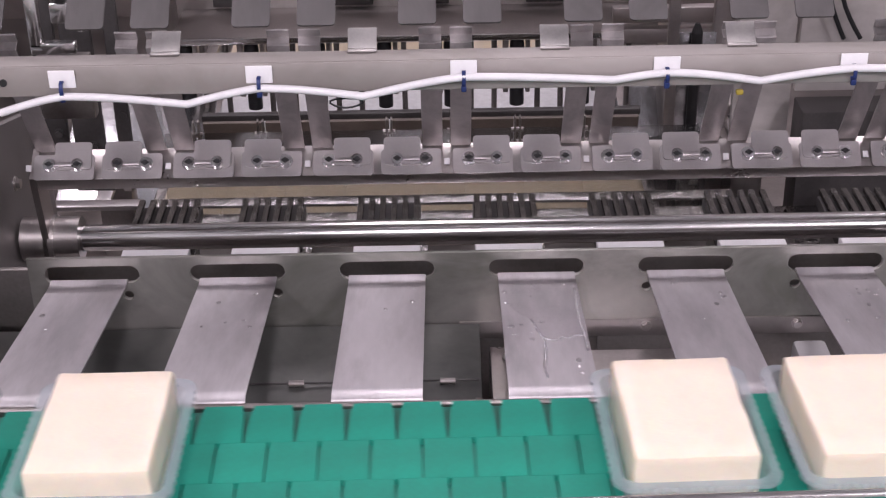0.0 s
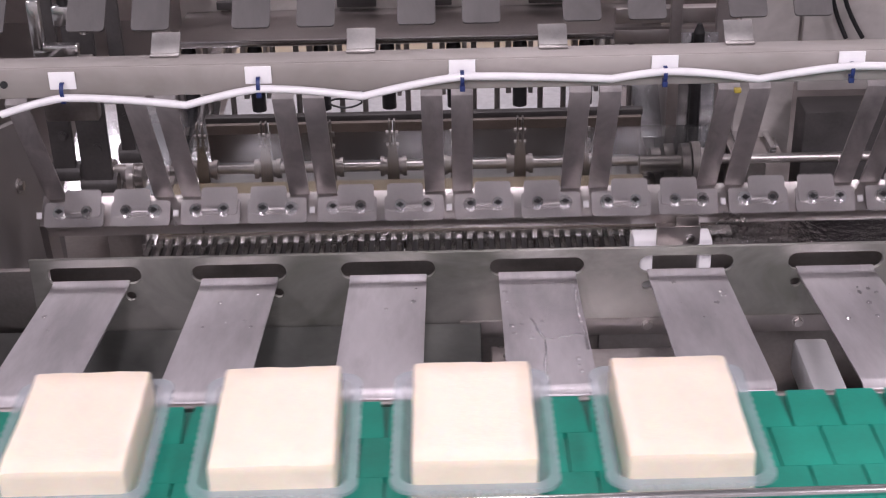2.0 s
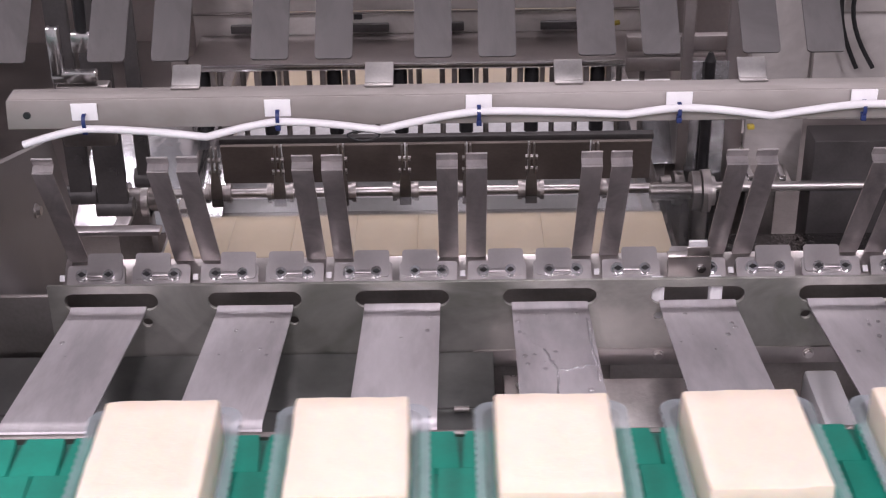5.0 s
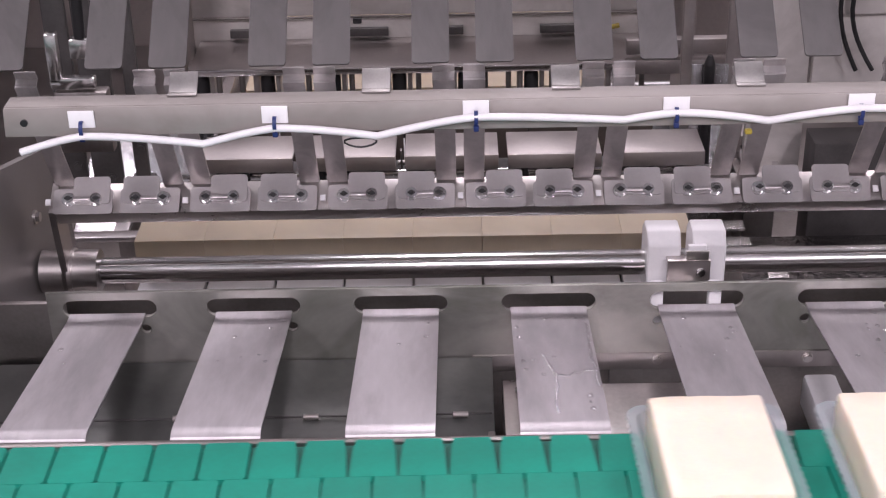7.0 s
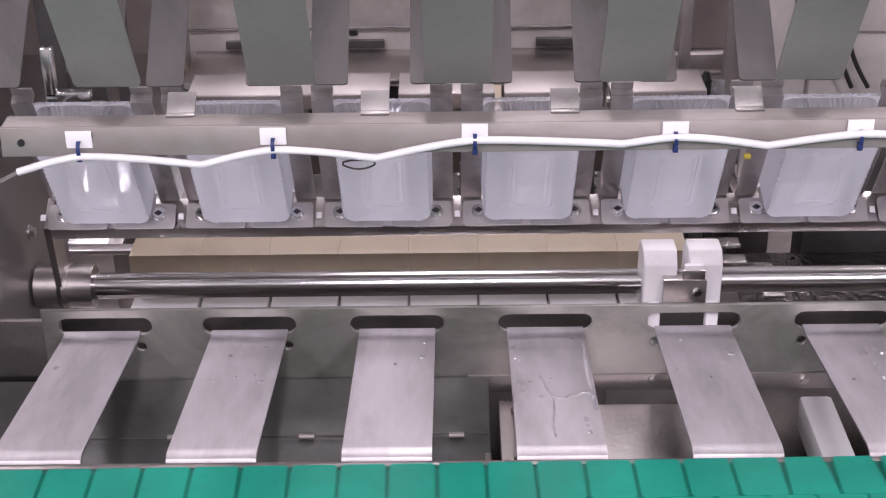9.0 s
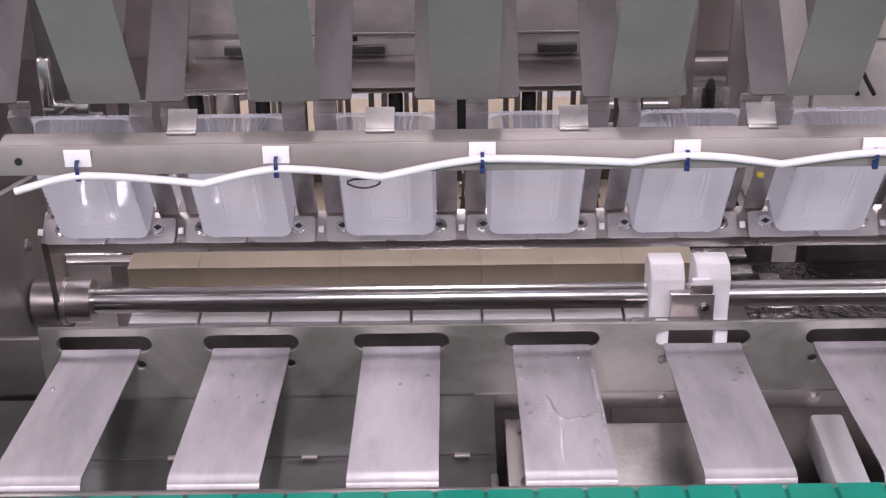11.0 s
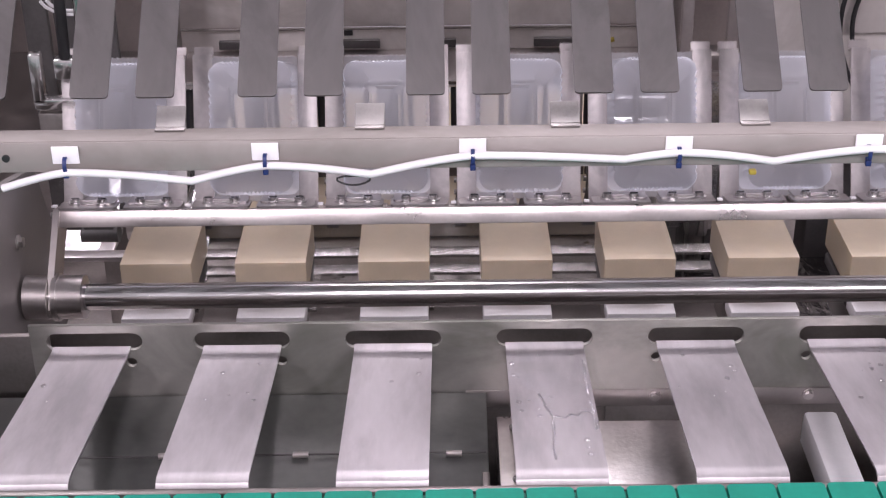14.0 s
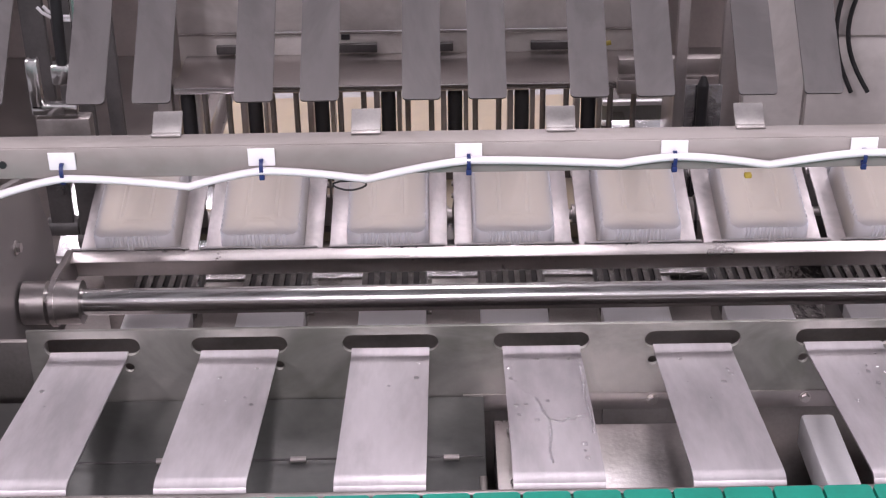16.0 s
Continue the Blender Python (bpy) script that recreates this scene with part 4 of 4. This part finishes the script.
    solid("yellow_plug", bm, YELLOW, "yellow plastic plug on the rear frame", "plug")
    p = thing("side_cabinet", (0.40, 1.45, 0.64), "flat grey steel cabinet with seamed panels", "cabinet")
    for a in ((0.0, 0.072, 0.02, 0.03, 0.10, 0.60), (0.075, 0.36, 0.0, 0.01, 0.335, 0.62), (0.075, 0.36, 0.012, 0.022, 0.19, 0.333)):
        bm = bmesh.new()
        box(bm, *a, 0.001)
        part("panel", bm, REAR_SHEET, p)
    bm = bmesh.new()
    box(bm, 0.072, 0.36, -0.05, 0.0, 0.0, 0.188, 0.002)
    part("base_box", bm, IRON, p, "dark steel base box")
    hs = thing("black_hose", (0.50, 1.30, 0.93), "two thin black hoses hanging before the cabinet", "hose")
    for k in range(2):
        pts = [(0.004 + 0.02 * k - (0.012 + 0.006 * k) * math.sin(q / 11 * math.pi) + 0.018 * (q / 11) ** 2, 0.14, 0.12 - 0.013 * q) for q in range(12)]
        tube("hose", pts, 0.0028, BLACK, hs)
    bm = bmesh.new()
    rod(bm, (0.02, 0.14, 0.13), (0.02, 0.16, 0.13), 0.012, 14)
    part("clip", bm, BLACK, hs)


def inner_guards():
    for x0, x1, z0, z1 in ((-0.30, 0.165, 0.66, 0.951), (0.165, 0.62, 0.66, 0.888), (0.165, 0.62, 0.898, 0.951)):
        bm = bmesh.new()
        box(bm, x0, x1, 0.838, 0.842, z0, z1, 0.001)
        solid("inner_guard", bm, STEEL_DARK, "dark steel guard behind the slotted panel", "guard", "inner guards")
    bm = bmesh.new()
    box(bm, 0.315, 0.80, -0.16, 0.16, -0.004, 0, 0.001, pose(0, 1.22, 0.735, -8))
    solid("wet_chute", bm, WET_DARK, "dark wet rippled steel chute", "chute")


def water():
    """Drops and runs of water on the slides."""
    bm = bmesh.new()
    def drop(x, y, r, long=1.0, high=0.22):
        z = 0.9822 - 0.1366 * (y - 0.602)
        bmesh.ops.create_uvsphere(bm, u_segments=10, v_segments=6, radius=1, matrix=Matrix.Translation((x, y, z)) @ pose(0, 0, 0, -7.8) @ Matrix.Diagonal((r, r * long, r * high, 1)))
    rng = random.Random(4)
    for i in range(1, 8):
        for k in range({1: 2, 2: 6, 3: 3, 4: 16, 5: 10, 6: 12}.get(i, 0)):
            x = slide_x(i) + rng.uniform(-0.026, 0.026)
            y = rng.uniform(0.70, 0.787) if i != 4 else rng.uniform(0.665, 0.787)
            drop(x, y, rng.uniform(0.0006, 0.0024), rng.uniform(0.8, 1.8), 0.5 if i == 6 else 0.25)
    def run(points, r):
        for (xa, ya), (xb, yb) in zip(points, points[1:]):
            n = max(2, int(math.hypot(xb - xa, yb - ya) / 0.0011))
            for q in range(n):
                f = q / n
                drop(slide_x(4) + xa + (xb - xa) * f + rng.uniform(-0.0004, 0.0004), ya + (yb - ya) * f, r * rng.uniform(0.8, 1.3), 1.2, 0.4)
    run([(-0.0100, 0.712), (-0.0072, 0.702), (-0.0060, 0.690), (-0.0020, 0.677), (-0.0025, 0.655), (-0.0050, 0.630), (-0.0040, 0.612)], 0.0011)
    run([(-0.0020, 0.677), (0.0070, 0.673), (0.0110, 0.679), (0.0160, 0.677), (0.0200, 0.683), (0.0270, 0.681)], 0.0011)
    run([(0.0285, 0.770), (0.0280, 0.735), (0.0270, 0.705), (0.0285, 0.690), (0.0280, 0.655)], 0.0014)
    for x, y, r in ((0.0200, 0.640, 0.0026), (0.0205, 0.620, 0.0022), (0.0195, 0.630, 0.0013), (-0.0270, 0.745, 0.0020), (-0.0275, 0.765, 0.0024)):
        drop(slide_x(4) + x, y, r, 1.5, 0.4)
    solid("water_drops", bm, WATER, "clear water drops and runs on the slides", "water", kind="stuff")
    # the wet half of one slide
    bm = bmesh.new()
    edge = ((-0.0295, 0.782), (0.0290, 0.782), (0.0275, 0.735), (0.0265, 0.700), (0.0275, 0.682), (0.0200, 0.683), (0.0110, 0.679), (0.0070, 0.673), (-0.0020, 0.677), (-0.0060, 0.690), (-0.0072, 0.702), (-0.0100, 0.712), (-0.0180, 0.722), (-0.0250, 0.738))
    vs = [bm.verts.new((slide_x(4) + x, y, 0.9824 - 0.1366 * (y - 0.602))) for x, y in edge]
    low = [bm.verts.new(v.co - Vector((0, 0, 0.0003))) for v in vs]
    bm.faces.new(vs)
    bm.faces.new(low[::-1])
    for k in range(len(vs)):
        bm.faces.new((vs[k], low[k], low[(k + 1) % len(vs)], vs[(k + 1) % len(vs)]))
    bmesh.ops.recalc_face_normals(bm, faces=bm.faces[:])
    solid("water_puddle", bm, WATER_FILM, "thin clear water film spread over a slide", "water", kind="stuff")


def lift_bridge():
    root = thing("lift_bridge", (0, 0, 0), "embossed bright steel bridge under the pads", "bridge")
    bm = bmesh.new()
    box(bm, -0.29, 0.36, 0.055, 0.075, -0.036, -0.032, 0.001)
    part("rail", bm, EMBOSSED, root)
    bm = bmesh.new()
    box(bm, -0.29, 0.36, 0.095, 0.115, -0.036, -0.032, 0.001)
    part("rail", bm, EMBOSSED, root)
    for k in range(6):
        bm = bmesh.new()
        x = -0.295 + k * PITCH * 0.985 - 0.008
        box(bm, x + 0.052, x + 0.074, -0.02, 0.055, -0.036, -0.032, 0.001)
        part("tie_plate", bm, EMBOSSED, root)
    bm = bmesh.new()
    box(bm, -0.30, 0.36, -0.06, 0.10, -0.10, -0.09, 0.001)
    part("under_plate", bm, STEEL_DARK, root)
    return root


def cutter_gate():
    """A row of dark glossy plates that stands over the infeed."""
    root = thing("cutter_gate", (0, 1.45, 0.755), "row of dark wet steel gate plates", "gate")
    for k in range(7):
        bm = bmesh.new()
        x = -0.262 + k * 0.0775
        box(bm, x, x + 0.0755, -0.003, 0.003, 0, 0.058, 0.001, pose(0, 0, 0, 12))
        part("gate_plate", bm, GATE, root)
    bm = bmesh.new()
    box(bm, -0.265, 0.282, 0.0, 0.012, 0.052, 0.060, 0.001)
    part("gate_rail", bm, IRON, root)
    return root


def infeed_stop():
    root = thing("infeed_stop", (0, 1.262, 0.70), "dark wet stop bar before the waiting tofu", "stop bar")
    bm = bmesh.new()
    box(bm, -0.30, 0.345, -0.005, 0.005, 0, 0.050, 0.002)
    part("bar", bm, GATE, root)
    # added sheet: its tint puts shade over the tofu that waits behind
    bm = bmesh.new()
    box(bm, -0.285, 0.330, -0.0009, 0.0009, 0, 0.118, 0.0003, pose(0, 0.004, 0.046, -24))
    part("splash_film", bm, SHADE_FILM, root, "added tinted film that shades the waiting tofu, with a faint wet gloss")
    for x in (-0.25, 0.0, 0.29):
        bm = bmesh.new()
        box(bm, x - 0.01, x + 0.01, -0.004, 0.004, -0.06, 0, 0.001)
        part("leg", bm, STEEL_DARK, root)
    return root


def hold_down():
    """Light plates with dark pins that come down over the infeed."""
    root = thing("hold_down_bar", (0, 1.30, 0.862), "light steel hold-down bar with dark pins", "hold-down bar")
    for k in range(5):
        x = -0.262 + k * 0.1185
        bm = bmesh.new()
        box(bm, x, x + 0.108, 0.0, 0.062, 0.0, 0.006, 0.001)
        box(bm, x, x + 0.108, -0.003, 0.0, -0.012, 0.006, 0.001)
        part("plate", bm, STEEL_MATT, root)
        for q in (0.022, 0.052, 0.084):
            bm = bmesh.new()
            rod(bm, (x + q, 0.012, -0.034), (x + q - 0.004, 0.012, 0.0), 0.0042, 12)
            part("pin", bm, BLACK, root)
    for z, r in ((-0.030, 0.004), (-0.040, 0.003)):
        bm = bmesh.new()
        rod(bm, (-0.29, 0.03, z), (0.345, 0.03, z), r, 14)
        part("cross_rod", bm, STEEL_BRIGHT, root)
    return root


def wire_loop():
    pts = [(-0.031 + 0.011 * math.cos(a / 12 * math.tau) * (1 + 0.3 * math.sin(a / 12 * math.tau)), 0.687, 1.1583 + 0.0035 * math.sin(a / 12 * math.tau)) for a in range(13)]
    tagged(tube("wire_loop", pts, 0.0007, BLACK), "thin black wire loop under the cable", "wire")


HOLD_DOWN = hold_down()
wire_loop()
STOP = infeed_stop()
GATE_THING = cutter_gate()
LIFT_BRIDGE = lift_bridge()
rear_details()
left_cluster()
right_cluster()
water()
inner_guards()
sides()
SHEET = rear_press()
rear_shaft()


# ---- what moves ----
def between(rows, t):
    if t <= rows[0][0]:
        return rows[0][1]
    for (a, va), (b, vb) in zip(rows, rows[1:]):
        if t <= b:
            f = (t - a) / (b - a)
            return va + (vb - va) * f
    return rows[-1][1]


LIFT = [(0, 0), (1.5, 0), (1.6, -0.004), (1.8, -0.022), (2.0, -0.046), (2.2, -0.066), (2.4, -0.080), (2.5, -0.084), (2.7, -0.086), (5.2, -0.086), (6.2, 0), (16, 0)]
TURN = [(0, 0), (13.45, 0), (13.5, 1), (13.6, 13), (13.7, 27), (13.8, 39), (13.9, 48), (14.0, 56), (14.1, 66), (14.2, 77), (14.3, 86), (14.4, 94), (14.5, 100), (14.6, 105), (14.7, 110), (14.8, 115), (14.9, 120), (15.0, 124), (15.6, 124), (15.7, 121), (15.8, 115), (15.9, 109), (16.0, 104)]
TRAVEL = [(0, 0.363), (0.3, 0.283), (0.5, 0.213), (0.65, 0.172), (0.8, 0.125), (0.9, 0.090), (1.0, 0.060), (1.1, 0.035), (1.2, 0.018), (1.35, 0.004), (1.5, 0), (11.4, 0), (11.5, 0.008), (11.6, 0.022), (11.7, 0.038), (11.8, 0.055), (11.9, 0.072), (12.0, 0.0885), (12.1, 0.105), (12.2, 0.122), (12.3, 0.138), (12.4, 0.155), (12.5, 0.172), (12.6, 0.195), (12.7, 0.222), (12.8, 0.249), (12.9, 0.275), (13.0, 0.300), (13.1, 0.325), (13.2, 0.345), (13.3, 0.356), (13.4, 0.359), (16, 0.359)]
SLIDE = [(0, 0.50), (0.1, 0.465), (0.2, 0.445), (0.4, 0.412), (0.5, 0.395), (0.6, 0.372), (0.8, 0.329), (1.0, 0.287), (1.2, 0.256), (1.35, 0.250), (1.5, 0.249), (11.35, 0.249), (11.5, 0.260), (11.6, 0.280), (11.7, 0.305), (11.8, 0.330), (12.0, 0.364), (12.3, 0.414), (12.6, 0.465), (13.0, 0.56), (13.4, 0.62), (16, 0.62)]
FEED = [(0, 1.325), (4.8, 1.325), (5.0, 1.25), (5.3, 1.14), (16, 1.14)]
LOAD = [(0, 0.5), (7.9, 0.5), (8.0, 0.42), (8.1, 0.12), (8.2, 0.02), (8.3, 0.0), (11.55, 0.0), (11.7, 0.06), (11.9, 0.35), (12.0, 0.5), (16, 0.5)]
DROP = [(0, 0.9), (7.9, 0.9), (8.1, 0.26), (8.2, 0.20), (8.4, 0.14), (9.0, 0.0), (16, 0.0)]
SINK = [(0, 0), (15.3, 0), (15.6, -0.006), (16, -0.006)]
TOFU_Z = 0.832


def holder_pose(t):
    return Matrix.Translation((SHAFT[0], SHAFT[1], SHAFT[2] + between(LIFT, t))) @ pose(0, 0, 0, -between(TURN, t))


NEAR = 0.0715


def lane_x(i, t):
    """Where pad i stands: the last is drawn or pushed, the rest follow as a chain."""
    x = [-0.262 + k * NEAR for k in range(LANES)]
    last = x[-1] + between(TRAVEL, t)
    if t > 5:
        row = [last]
        for k in range(LANES - 2, -1, -1):
            row.insert(0, max(x[k], row[0] - 0.124))
    else:
        row = [last]
        for k in range(LANES - 2, -1, -1):
            row.insert(0, max(x[k], min(lane(k + 1), row[0] - NEAR)))
    return row[i - 1]


PHASE = -0.0135


def ride(t):
    """How far the belt has gone; it stops near the end."""
    return SPEED * (t if t < 13.4 else min(13.6, 13.4 + (t - 13.4) * 0.75 if t < 13.65 else 13.6))


def stamps(*tables):
    return sorted({t for table in tables for t, _ in table})


def motions():
    walk(BELT_THING, [(t, SKEW @ pose(ride(t) + PHASE, 0, 0)) for t in (0, 4, 8, 12, 13, 13.4, 13.6, 13.8, 14, 16)])
    for ob, u in PACK_THINGS:
        walk(ob, [(t, SKEW @ pose(u + 0.003 + ride(t), PACK_Y + 0.003, BELT_Z)) for t in (0, 4, 8, 12, 13, 13.4, 13.6, 13.8, 14, 16)])
    walk(HOLDER, [(t, holder_pose(t)) for t in stamps(LIFT, TURN)])
    walk(JAWS, [(t, pose(between(SLIDE, t), SHAFT[1], SHAFT[2] + between(LIFT, t))) for t in stamps(LIFT, SLIDE)])
    walk(CARRIAGE, [(t, pose(between(SLIDE, t), SHAFT[1], SHAFT[2])) for t in stamps(SLIDE)])
    walk(STOP, [(t, pose(0, 1.262, 0.70 + z)) for t, z in ((0, 0), (4.6, 0), (4.8, -0.052), (16, -0.052))])
    walk(HOLD_DOWN, [(t, pose(0, 1.30, 0.862 + z)) for t, z in ((0, 0.27), (4.7, 0.27), (6.5, 0), (8.2, 0), (10.2, 0.27), (16, 0.27))])
    walk(SHEET, [(t, pose(-0.014, 1.665 + dy, 0.7056)) for t, dy in ((0, 0.395), (8.25, 0.395), (10.2, 0), (16, 0))])
    walk(GATE_THING, [(t, pose(0, 1.45, 0.755 + z)) for t, z in ((0, 0), (4.8, 0), (5.8, 0.040), (16, 0.040))])
    walk(LIFT_BRIDGE, [(t, pose(0, 1.14, TOFU_Z + between(LIFT, t))) for t in stamps(LIFT)])
    walk(LOADER, [(t, Matrix.Translation(Vector((0, 0.748, 1.195)) + U * between(LOAD, t))) for t in stamps(LOAD)])
    for i in range(1, LANES + 1):
        # pad: z is its top
        walk(PADS[i - 1], [(t, pose(lane_x(i, t), 1.14, TOFU_Z + between(LIFT, t) + between(SINK, t))) for t in stamps(LIFT, TRAVEL, SINK)])
        rows = []
        inside = Matrix.Translation(HOLD @ Vector((lane(i), TRAY_U, BACK - 0.0012 + TRAY_D - 0.003))) @ HOLD @ Matrix(((1, 0, 0, 0), (0, 1, 0, 0), (0, 0, 1, 0), (0, 0, 0, 1)))
        for t in stamps(LIFT, TRAVEL, FEED, TURN):
            if t <= 14.6:
                z = TOFU_Z + between(LIFT, t)
                if t < 5.3:
                    z = TOFU_Z - (0.110 if t < 5.0 else 0.086)
                x = lane_x(i, t) if t > 5 else lane_x(i, 5)
                rows.append((t, pose(x, between(FEED, t), z)))
            elif t >= 15.0:
                rows.append((t, holder_pose(t) @ inside @ pose(0, 0, -TOFU_H)))
        walk(BLOCKS[i - 1], rows)
        seat = Matrix.Translation(HOLD @ Vector((lane(i), TRAY_U, BACK - 0.0012))) @ HOLD @ pose(0, 0, 0, 180)
        rows = []
        for t in stamps(DROP, TURN):
            up = Matrix.Translation(HOLD.to_3x3() @ Vector((0, between(DROP, t), 0)))
            rows.append((t, up @ holder_pose(t) @ seat))
        walk(TRAYS[i - 1], rows)


motions()
